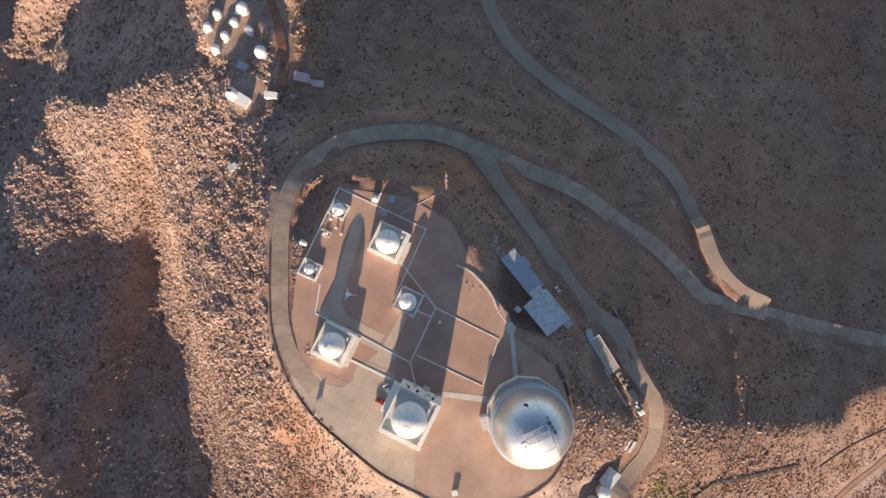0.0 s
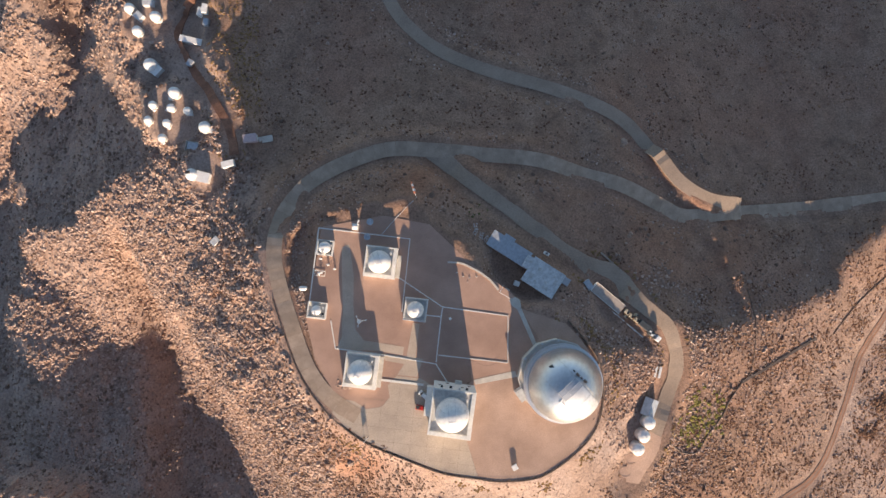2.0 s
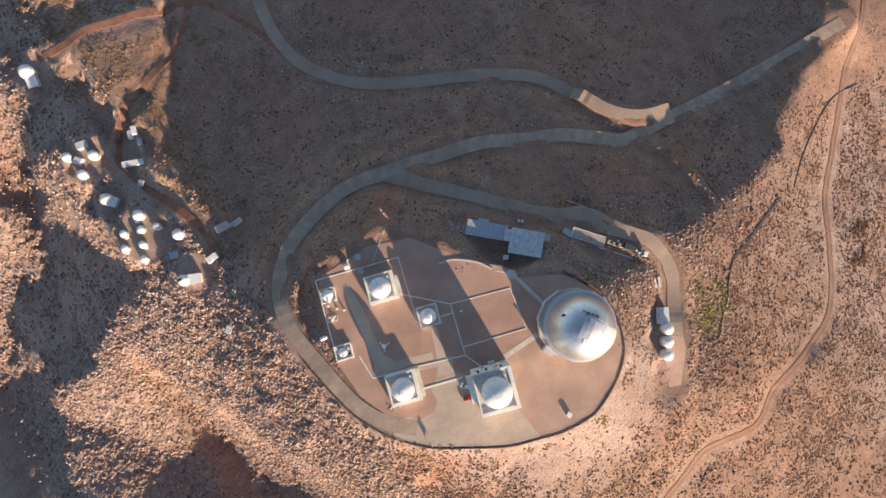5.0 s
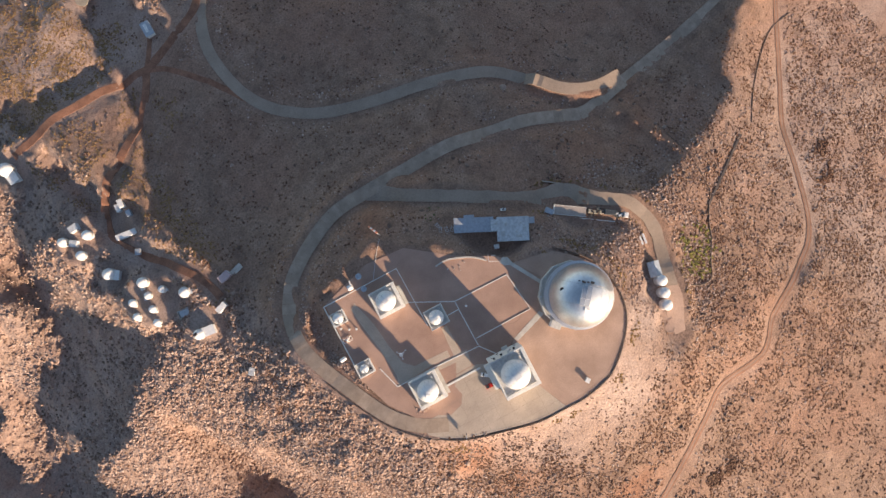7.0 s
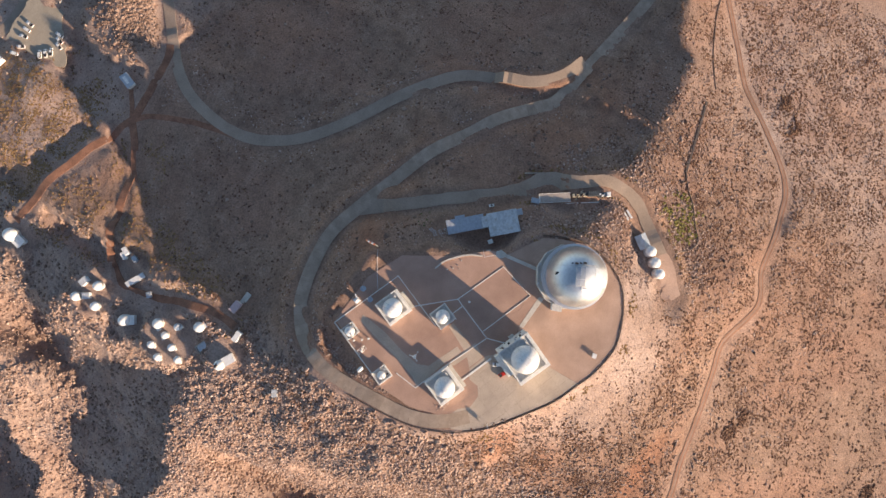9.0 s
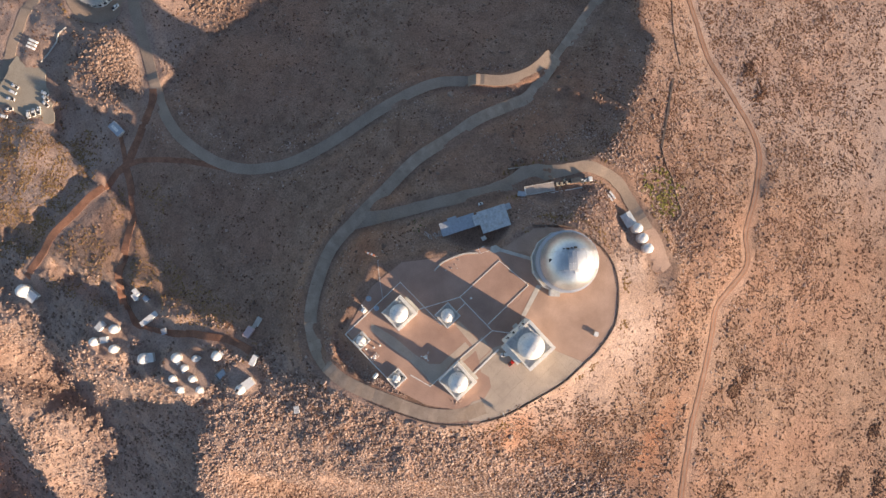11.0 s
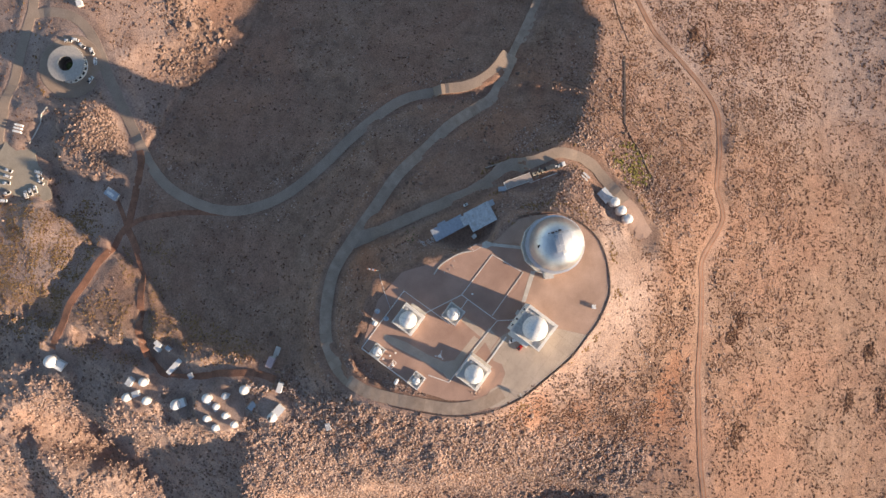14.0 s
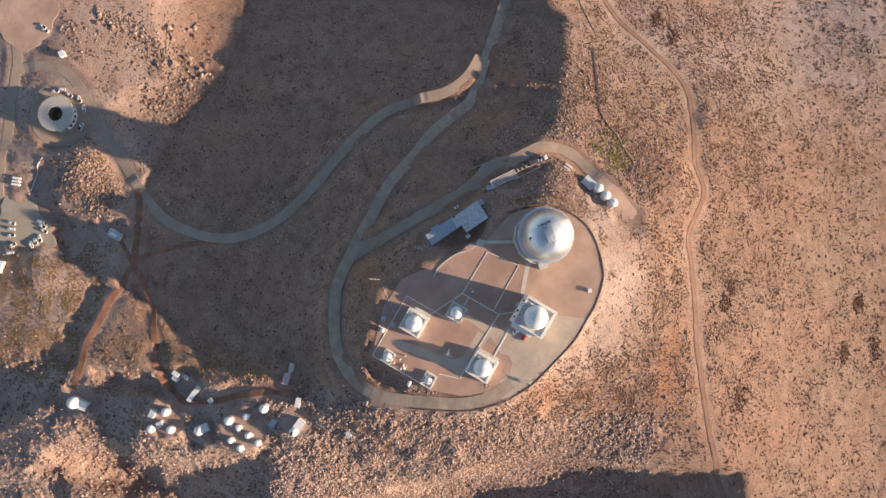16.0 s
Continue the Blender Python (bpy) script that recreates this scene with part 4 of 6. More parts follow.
# ---- telescope houses: square walls, a roof deck and a dome on a drum ----
def telescope_house(x, y, w, d, wall_h, drum_top, r, rz, label, slit=200, deep=0.5, ledge=None):
    ob = base("telescope_house", x, y, 0, rz, label, "observatory", "telescope houses on the summit")
    part("deck", box(w - 0.2, d - 0.2, wall_h, 0, 0, -0.4, 0, 0), DECK, ob, "grey roof deck")
    for name, bx, by, sx, sy in (("north", 0, d / 2 - .3, w, .6), ("south", 0, -d / 2 + deep / 2, w, deep), ("east", w / 2 - deep / 2, 0, deep, d - .6 - deep), ("west", -w / 2 + .3, 0, .6, d - .6 - deep)):
        part("wall", box(sx, sy, wall_h + 0.9, bx, by + (deep / 2 - .3 if name in ("east", "west") else 0), -0.4, 0, 0.06), WALL_WHITE, ob)
    part("drum", lathe([(r * .97, wall_h - 0.6), (r * .97, drum_top - 0.3), (r * 1.03, drum_top - 0.25), (r * 1.03, drum_top + 0.05), (r * .98, drum_top + 0.06)], 40), WALL_WHITE, ob, "white drum below the dome")
    dome = shade_smooth(part("dome", lathe(dome_profile(r, drum_top, 14), 48), WHITE, ob, "white painted hemispherical dome"))
    a = radians(slit)
    wslit = r * 0.19
    def arc(w0, w1, a0, a1, r0, r1, steps=16):
        bm = bmesh.new()
        rows = []
        for k in range(steps + 1):
            t = radians(a0 + (a1 - a0) * k / steps)
            row = []
            for q, rr in ((w0, r0), (w0, r1), (w1, r1), (w1, r0)):
                c = math.sqrt(max(rr * rr - q * q, .01))
                u = c * math.cos(t)
                row.append(bm.verts.new((u * math.cos(a) - q * math.sin(a), u * math.sin(a) + q * math.cos(a), drum_top + c * math.sin(t))))
            rows.append(row)
        for p, q in zip(rows, rows[1:]):
            for j in range(4):
                bm.faces.new((p[j], p[(j + 1) % 4], q[(j + 1) % 4], q[j]))
        bm.faces.new(rows[0]), bm.faces.new(rows[-1][::-1])
        bmesh.ops.recalc_face_normals(bm, faces=bm.faces[:])
        return bm
    for s in (-1, 1):
        part("shutter", arc(*sorted((s * .04, s * wslit)), 12, 104, r - .05, r + .14), WHITE, dome)
        part("shutter_rail", arc(*sorted((s * (wslit + .03), s * (wslit + .16))), 8, 120, r - .05, r + .09), ROOF_GREY, dome)
    part("shutter_head", arc(-wslit, wslit, 100, 112, r, r + .3, 4), WHITE, dome)
    for i in range(12):
        b = i * 30 + 4
        part("seam", lathe([(q * 1.004, drum_top + (z - drum_top) * 1.004) for q, z in dome_profile(r, drum_top, 10, 80)], 1, b, b + 0.9), ROOF_GREY, dome)
    part("door", box(1.1, 0.12, 2.1, w * .22, -d / 2 - 0.03, -0.05), GREEN, ob)
    part("vent", box(.9, .7, .7, w * .3, d * .32, wall_h - .4, 15, 0.05), ROOF_GREY, ob)
    if ledge:
        for lx, ly, sx, sy, h in ledge:
            part("ledge", box(sx, sy, h, lx, ly, -0.4, 0, 0.05), PALE_CONCRETE, ob, "pale concrete ledge beside the wall")
    return ob


YAW = -25.4
telescope_house(-20.7, 13.8, 12.2, 12.2, 3.6, 8.0, 4.3, YAW, "white square telescope house with a smooth white dome", 120, 1.5, [(7.0, -1.0, 1.6, 9, 1.2)])
h3 = telescope_house(-12.2, -47.4, 15.8, 17.2, 15.0, 17.8, 6.0, YAW - 1, "tall white telescope house with a dome on a walled roof", 100, 1.5)
telescope_house(-40.8, -23.5, 12.8, 13.0, 3.6, 6.8, 4.6, YAW, "white telescope house with a bright dome beside the lane", 70, 1.5, [(7.2, 0, 1.5, 12, 1.0)])
h2 = telescope_house(-13.6, -7.9, 8.9, 8.9, 2.8, 4.6, 3.2, YAW, "small white telescope house with a flat-sided dome", 95, 0.7)
# frame of rails round the small house
for k in (0.9, 1.5):
    part("roof_rail", bars([(-4.3, -4.3), (4.3, -4.3), (4.3, 4.3), (-4.3, 4.3), (-4.3, -4.3)], 0.12, 2.4 + k, 2.5 + k), BRIGHT_SILVER, h2)
# windows and coolers on the shaded wall of the tall house, a lower block at its side
for i, z in ((0, 8.0), (1, 3.0), (3, 8.0), (4, 3.0)):
    part("window", box(1.1, .12, 1.2, -5.6 + 2.8 * i, 8.63, z), GLASS_DARK, h3)
for i, (x, s) in enumerate(((-5, .8), (-1.6, 1.0), (1.6, .7), (4.4, .9))):
    part("cooler", box(s, .8, .9, x, 9.05, 13.4 - i % 2, 0, 0.05), DARK if i != 2 else ROOF_GREY, h3)
part("side_block", box(2.4, 11, 5.4, -9.05, 1.0, -0.4, 0, 0.06), WALL_WHITE, h3)
part("entrance", box(2.6, 1.2, 2.8, 1.5, 9.2, -0.4, 0, 0.06), DECK, h3)


def small_house(x, y, w, d, r, drum, rz, label):
    ob = base("telescope_hut", x, y, 0, rz, label, "observatory", "small telescope huts on the summit")
    part("deck", box(w, d, 0.9, 0, 0, -0.3), DECK, ob)
    for bx, by, sx, sy in ((0, d / 2, w + .4, .4), (0, -d / 2, w + .4, .6), (w / 2, 0, .6, d - .4), (-w / 2, 0, .4, d - .4)):
        part("wall", box(sx, sy, 1.9, bx, by, -0.3, 0, 0.05), WALL_WHITE, ob)
    part("drum", lathe([(r * .96, 0.4), (r * .96, drum), (r * 1.04, drum), (r * 1.04, drum + .2)], 28), WALL_WHITE, ob)
    dome = shade_smooth(part("dome", lathe(dome_profile(r, drum + .15, 10), 32), WHITE, ob, "white dome"))
    part("shutter", box(r * .42, r * 1.2, .25, 0, -r * .35, drum + r * .92, 0, 0.06), ROOF_GREY, dome)
    part("door", box(.8, .1, 1.3, w * .25, -d / 2 - .32, 0), DARK, ob)
    part("crate", box(1.1, .9, .8, w * .34, d * .18, .6, 12, 0.04), ROOF_GREY, ob)
    part("crate", box(.8, .8, .6, w * .34, -d * .2, .6, 30, 0.04), DARK, ob)
    return ob


small_house(-39.6, 26.2, 6.0, 5.6, 2.35, 2.6, YAW, "small white dome hut with a walled deck")
small_house(-50.2, 4.0, 7.0, 6.0, 1.9, 2.2, YAW, "low white dome hut at the edge of the gravel")


# ---- vehicles ----
def car(name, x, y, z, rz, paint, label, kind="pickup"):
    ob = base(name, x, y, z, rz, label, "car", "parked vehicles")
    bm = box(4.6, 1.8, 0.75, 0, 0, 0.4, 0, 0.14)
    body = part("body", bm, paint, ob)
    cab = bmesh.new()
    long_cab = kind == "van"
    x0, x1 = (-2.0, 1.0) if long_cab else (-0.7, 0.9)
    v = [cab.verts.new(p) for p in ((x0, -.82, 1.12), (x1 + .5, -.82, 1.12), (x1 + .5, .82, 1.12), (x0, .82, 1.12), (x0 + .25, -.7, 1.72), (x1 - .1, -.7, 1.72), (x1 - .1, .7, 1.72), (x0 + .25, .7, 1.72))]
    for f in ((0, 1, 5, 4), (1, 2, 6, 5), (2, 3, 7, 6), (3, 0, 4, 7)):
        cab.faces.new([v[i] for i in f])
    part("windows", cab, GLASS_DARK, ob)
    part("roof", box(x1 - x0 - .3, 1.44, .06, (x0 + x1) / 2 + .07, 0, 1.71, 0, 0.02), paint, ob)
    if not long_cab:
        part("load_bed", box(1.35, 1.5, .06, -1.5, 0, 1.16), DARK, ob)
    for sx in (-1.45, 1.45):
        for sy in (-.85, .85):
            w = lathe([(0.12, -.11), (.33, -.11), (.35, -.07), (.35, .07), (.33, .11), (.12, .11)], 14)
            bmesh.ops.transform(w, matrix=pose(sx, sy, .35, 90), verts=w.verts)
            wheel = part("wheel", w, RUBBER, ob)
            hub = lathe([(0.001, .12 if sy < 0 else -.12), (.16, .12 if sy < 0 else -.12)], 10)
            bmesh.ops.transform(hub, matrix=pose(sx, sy, .35, 90), verts=hub.verts)
            part("rim", hub, BRIGHT_SILVER, wheel)
    for sx, c in ((2.3, WHITE), (-2.3, RED)):
        for sy in (-.65, .65):
            part("headlight" if sx > 0 else "tail_light", box(.06, .3, .16, sx, sy, .78), c, ob)
    return ob


white_car = car("pickup_truck", 20, 250, 0, 0, WHITE, "white pickup truck parked on open ground")
white_van = car("van", 20, 250, 0, 0, WHITE, "white van parked on open ground", "van")
car("pickup_truck", -23.4, -44.6, 0.05, -28, RED, "bright red pickup parked beside the telescope house")
yard_car = copy_thing(white_van, pose(-21.0, -40.4, 0.05, 0, 0, 120))
tagged(yard_car, "white van parked in the shade of the telescope house")
fleet = [(100.3, 249.5, 96), (101.7, 245.5, 88), (98.9, 240.5, 60), (96.5, 234.0, 35), (91.0, 230.6, 15), (79.6, 231.0, -25),
         (16.7, 266.9, 80), (13.2, 266.8, 84), (9.0, 266.3, 100), (3.2, 264.3, 120), (19.1, 249.4, 82), (16.4, 247.9, 70), (13.6, 246.6, 65),
         (4.6, 253.4, 30), (6.6, 251.0, 32), (8.6, 248.6, 28), (-1.6, 263.0, 100), (141.9, 264.1, 60), (139.4, 262.4, 70)]
for i, (x, y, rz) in enumerate(fleet):
    src = white_van if i % 3 == 1 else white_car
    m = pose(x, y, float(height_at(np.array([x]), np.array([y]))[0]) + 0.1, 0, 0, rz)
    if i == 0 or i == 1:
        src.matrix_basis = m
    else:
        copy_thing(src, m)


# ---- the workshop below the terrace ----
def rectangle(cx, cy, sx, sy, rz):
    return [tuple((Vector((cx, cy)) + Matrix.Rotation(radians(rz), 2) @ Vector((a * sx / 2, b * sy / 2)))) for a, b in ((-1, -1), (1, -1), (1, 1), (-1, 1))]


def flat_building(name, x, y, z, rz, sx, sy, h, roof, label, category="building", windows=4, overhang=0.3):
    ob = base(name, x, y, z, rz, label, category)
    part("wall", box(sx, sy, h + 1.5, 0, 0, -1.5), WALL_WHITE, ob)
    part("roof", box(sx + 2 * overhang, sy + 2 * overhang, .25, 0, 0, h, 0, 0.05), roof, ob)
    for i in range(windows):
        for s in (-1, 1):
            win = part("window", box(1.1, .08, 1.1, -sx / 2 + (i + .5) * sx / windows, s * (sy / 2 + .02), 1.1), GLASS_DARK, ob)
            part("sill", box(1.3, .18, .08, -sx / 2 + (i + .5) * sx / windows, s * (sy / 2 + .06), 1.0), PALE_CONCRETE, win)
    part("door", box(.08, 1.0, 2.1, sx / 2 + .03, 0, 0), GREEN, ob)
    return ob


WZ = ground(33, -6)
wing = flat_building("workshop_wing", 29.3, 3.0, WZ, -51, 17.4, 6.2, 2.5, ROOF_BLUE, "long workshop wing with a blue-grey sheet roof", "building", 5)
for i in range(11):
    part("roof_rib", box(.07, 6.7, .07, -8.4 + i * 1.68, 0, 2.75), ROOF_BLUE, wing)
part("porch", box(4.6, 1.6, 2.2, -2.0, 3.9, -0.5, 0, 0.04), ROOF_BLUE, wing)
main = flat_building("workshop_hall", 38.2, -12.2, WZ, -51, 13.6, 10.2, 4.2, ROOF_GREY, "workshop hall with a stained pale roof", "building", 4, 0.4)
part("link_block", box(4.2, 5.2, 4.6, -7.6, 2.0, -0.5, 0, 0.05), ROOF_GREY, main)
for bx, by, sx, sy in ((0, 5.3, 14.2, .22), (0, -5.3, 14.2, .22), (7.0, 0, .22, 10.4), (-7.0, -2.6, .22, 5.2)):
    part("parapet", box(sx, sy, .28, bx, by, 4.45), ROOF_GREY, main)
for k in range(5):
    part("roof_seam", box(.08, 10.2, .05, -5.4 + 2.7 * k, 0, 4.44), DECK, main)
for x, y, sx, sy in ((2.6, -3.2, 2.4, 1.2), (-4.6, -2.0, 1.6, 2.2), (5.0, .6, 1.1, 2.6)):
    part("roof_patch", box(sx, sy, .05, x, y, 4.44, 6), DECK, main, "darker patch on the roof sheet")
part("loading_door", box(3.0, .1, 2.6, 2.4, -5.14, 0), DARK, main)
part("side_porch", box(4.0, 3.0, 2.8, 8.2, 3.8, -0.5, 0, 0.05), ROOF_BLUE, main)
for x, y, s in ((-3.0, 2.2, 1.3), (1.6, -1.2, 1.0), (3.6, 2.6, .8), (-2.2, -2.8, .7), (-7.6, 2.6, 1.2)):
    part("roof_vent", box(s, s, .6, x, y, 4.4 if x > -6 else 4.1, 20, 0.06), DECK, main)
solid("pump_hut", box(2.2, 2.0, 2.6, 27.7, -11.2, ground(27.7, -11.2) - .2, -40, 0.06), WALL_WHITE, "small white pump hut below the terrace", "hut")
cooler = base("air_conditioner", 43.4, -3.6, ground(43.4, -3.6), -51, "white air conditioner with a dark fan by the workshop", "air conditioner")
part("case", box(2.4, 1.2, 1.4, 0, 0, 0, 0, 0.06), WHITE, cooler)
part("fan", lathe([(.08, 1.42), (.45, 1.42), (.45, 1.46), (.08, 1.46)], 16), DARK, cooler)
# loose frames beside the workshop
for i, (x, y, rz) in enumerate(((18.6, 13.8, 40), (20.4, 11.6, 60), (22.0, 9.8, 20), (19.4, 15.8, 75))):
    rack = base("steel_rack", x, y, float(height_at(np.array([x]), np.array([y]))[0]), rz, "rusty open steel rack lying on the dirt", "rack", "racks by the workshop")
    for sy in (-.6, .6):
        part("beam", box(2.8, .14, .14, 0, sy, .5), ROOF_GREY, rack)
        for sx in (-1.2, 1.2):
            part("leg", box(.12, .12, .6, sx, sy, 0), ROOF_GREY, rack)
    for k in range(3):
        part("bar", box(.14, 1.3, .12, -1 + k, 0, .62), ROOF_GREY, rack)

# ---- sheds and plant along the service road ----
SZ = ground(64, -33)
shed = base("long_shed", 61.4, -28.7, SZ, -58.9, "long low shed with a dusty flat roof and pale edges", "shed")
part("wall", box(14.6, .3, 2.2, 0, -1.9, -0.6), WALL_WHITE, shed)
for s in (-1, 1):
    part("end_wall", box(.3, 3.9, 2.2, s * 7.2, 0, -0.6), WALL_WHITE, shed)
part("roof", box(14.8, 4.2, .2, 0, 0, 1.6, 0, 0.04), DUSTY_SHEET, shed, "dusty grey flat sheet roof")
for k in range(9):
    part("roof_rib", box(.05, 4.2, .02, -6.4 + 1.6 * k, 0, 1.8), DUSTY_SHEET, shed)
for k in range(5):
    part("post", box(.2, .2, 2.2, -6.6 + k * 3.3, 1.9, -0.6), DARK, shed)
for bx, by, sx, sy in ((0, -2.15, 14.9, .18), (0, 2.15, 14.9, .18), (-7.45, 0, .5, 4.4)):
    part("roof_edge", box(sx, sy, .22, bx, by, 1.68), WALL_WHITE, shed)
yard_wall = base("yard_wall", 66.4, -39.6, SZ, -58.9, "dark blockwork wall with a pale top beside the shed", "wall")
part("wall", box(18.5, .3, 1.9, 0, -1.6, -1.0), STONE, yard_wall)
part("coping", box(18.5, .4, .1, 0, -1.6, .9), WALL_WHITE, yard_wall)
for i, (x, y, s, h) in enumerate(((66.8, -36.4, 1.7, 1.7), (68.0, -38.6, 1.6, 1.6), (69.2, -40.6, 1.6, 1.5), (66.0, -38.2, 1.1, 1.0), (70.0, -38.8, 1.1, 1.2))):
    gen = base("generator", x, y, ground(x, y), -58.9 + 4 * i, "generator set in a dusty beige steel case", "generator", "generators by the shed")
    part("case", box(s * 1.2, s, h, 0, 0, 0, 0, 0.06), BEIGE, gen)
    part("grille", box(s * .5, s * .7, .06, s * .3, 0, h), DARK, gen)
    part("exhaust", tube([(-s * .4, 0, h - .1), (-s * .4, 0, h + .7)], .1), DARK, gen)
store = base("dark_container", 71.6, -43.8, ground(71.6, -43.8), -58.9, "dark grey steel container beside the lorry", "container")
part("body", box(5.2, 2.3, 2.3, 0, 0, -.2, 0, .05), DARK_SHEET, store)
for k in range(6):
    part("rib", box(.1, 2.36, .1, -2.2 + .88 * k, 0, 2.08), DARK_SHEET, store)
part("door", box(.08, 2.0, 1.9, 2.62, 0, 0), ROOF_GREY, store)
lorry = base("lorry", 73.7, -48.6, ground(73.7, -48.6) + .1, -58.9, "pale lorry with a loaded bed beside the road", "lorry")
part("chassis", box(5.8, 1.6, .4, 0, 0, .6), DARK, lorry)
part("cab", box(1.8, 2.2, 1.8, 2.0, 0, .8, 0, 0.15), WHITE, lorry)
part("windscreen", box(.06, 1.8, .8, 2.92, 0, 1.6), GLASS_DARK, lorry)
bed = part("bed", box(3.7, 2.2, .5, -.9, 0, 1.0, 0, 0.05), DARK_SHEET, lorry)
for i, (x, y, s) in enumerate(((-2.0, .3, .9), (-.8, -.4, 1.1), (.3, .3, .8))):
    part("crate", box(s, s * .8, s * .6, x, y, 1.5, 15 * i, 0.04), ROOF_GREY if i else WHITE, bed)
for sx in (-1.9, -.8, 2.0):
    for sy in (-1.0, 1.0):
        w = lathe([(0.15, -.15), (.48, -.15), (.5, -.1), (.5, .1), (.48, .15), (.15, .15)], 14)
        bmesh.ops.transform(w, matrix=pose(sx, sy, .5, 90), verts=w.verts)
        part("wheel", w, RUBBER, lorry)
small_shed = base("garden_shed", 55.6, -21.0, ground(55.6, -21.0), -75, "small grey shed at the end of the long shed", "shed")
part("wall", box(3.6, 2.2, 2.3, 0, 0, -.2), ROOF_GREY, small_shed)
part("roof", box(3.9, 2.5, .15, 0, 0, 2.1, 0, 0.04), ROOF_BLUE, small_shed)
for dy, lab in ((-.95, ""), (.95, "")):
    trailer = base("trailer", 70.8 + .8 * dy, -63.4 - .5 * dy, ground(70.8, -63.4), 58, "long white trailer parked at the verge", "trailer", "trailers at the verge")
    part("deck", box(4.6, 1.0, .5, 0, 0, .5, 0, 0.05), WHITE, trailer)
    for sy in (-.5, .5):
        w = lathe([(0.1, -.08), (.3, -.08), (.32, 0), (.3, .08), (.1, .08)], 12)
        bmesh.ops.transform(w, matrix=pose(0, sy, .3, 90), verts=w.verts)
        part("wheel", w, RUBBER, trailer)
    part("drawbar", box(1.2, .12, .12, 2.8, 0, .55), DARK, trailer)

# sunlit sliver of the turnout's bank, put in as a pale upright strip
solid("verge_wall", bars([(66.2, -10.4), (72.0, -20.8)], .6, ground(70, -15) - 1.5, ground(70, -15) + .9), CONCRETE, "pale upright strip standing for the sunlit verge of the turnout", "wall", kind="structure")

# gabled shed and three white tanks
hut = base("gabled_shed", 62.9, -75.6, ground(62.9, -75.6), 51, "shed with a pale gabled sheet roof", "shed")
part("wall", box(6.6, 4.8, 2.8, 0, 0, -.6), WALL_WHITE, hut)
for s in (-1, 1):
    slope = bmesh.new()
    q = [slope.verts.new(p) for p in ((-3.6, 0, 3.6), (3.6, 0, 3.6), (3.6, s * 2.8, 2.1), (-3.6, s * 2.8, 2.1), (-3.6, 0, 3.72), (3.6, 0, 3.72), (3.6, s * 2.8, 2.22), (-3.6, s * 2.8, 2.22))]
    for f in ((0, 1, 2, 3), (4, 5, 6, 7), (0, 1, 5, 4), (1, 2, 6, 5), (2, 3, 7, 6), (3, 0, 4, 7)):
        slope.faces.new([q[i] for i in f])
    bmesh.ops.recalc_face_normals(slope, faces=slope.faces[:])
    part("roof", slope, ROOF_GREY if s > 0 else ROOF_BLUE, hut)
for s in (-1, 1):
    gable = bmesh.new()
    gable.faces.new([gable.verts.new(p) for p in ((s * 3.3, -2.4, 2.2), (s * 3.3, 2.4, 2.2), (s * 3.3, 0, 3.6))])
    part("gable", gable, WALL_WHITE, hut)
part("door", box(.08, 2.2, 2.1, 3.33, 0, 0), GREEN, hut)
tank0 = None
for x, y in ((60.0, -80.7), (56.3, -84.9), (52.5, -89.1)):
    if tank0 is None:
        tank0 = base("water_tank", x, y, ground(x, y), 0, "round white water tank with a domed top", "tank", "water tanks by the road")
        shade_smooth(part("shell", lathe([(2.45, -.6), (2.45, 4.3)], 32), WHITE, tank0))
        shade_smooth(part("top", lathe([(2.53, 4.25), (2.53, 4.4), (2.25, 4.9), (1.6, 5.3), (.8, 5.5), (.001, 5.55)], 32), WHITE, tank0))
        part("hatch", lathe([(.4, 5.4), (.4, 5.75), (.001, 5.75)], 14, x=.6), ROOF_GREY, tank0)
        part("pipe", tube([(2.6, 0, 0), (2.6, 0, 4.5), (2.0, 0, 5.1)], .08), ROOF_GREY, tank0)
    else:
        copy_thing(tank0, pose(x, y, ground(x, y)))
for x, y in ((49.5, -93.6), (45.6, -97.8)):
    ob = solid("tank_base", lathe([(.001, .05), (1.9, .05), (1.9, .14), (2.3, .14), (2.3, -.4)], 28), TAN_GRAVEL, "empty round tank base in the dirt", "tank base", "tank bases by the road")
    ob.matrix_basis = pose(x, y, ground(x, y) + .05)

# ---- loose things on the summit ----
mast = base("windsock", 0.4, 34.0, float(height_at(np.array([.4]), np.array([34.]))[0]) - .2, 0, "red and white windsock on a tall mast", "windsock")
part("mast", tube([(0, 0, 0), (0, 0, 11.2)], .09, 8), WHITE, mast)
for i in range(5):
    r0, r1 = .55 - .05 * i, .5 - .05 * i
    c = lathe([(r0, 0), (r1, .95)], 14)
    bmesh.ops.transform(c, matrix=pose(0.1, .2 + .95 * i, 11.0 - .12 * i, -88), verts=c.verts)
    part("sock", c, ORANGE if i % 2 == 0 else WHITE, mast)
tripod = base("antenna_tripod", -35.7, -5.3, 0.02, 10, "white three-legged antenna frame on the gravel", "antenna")
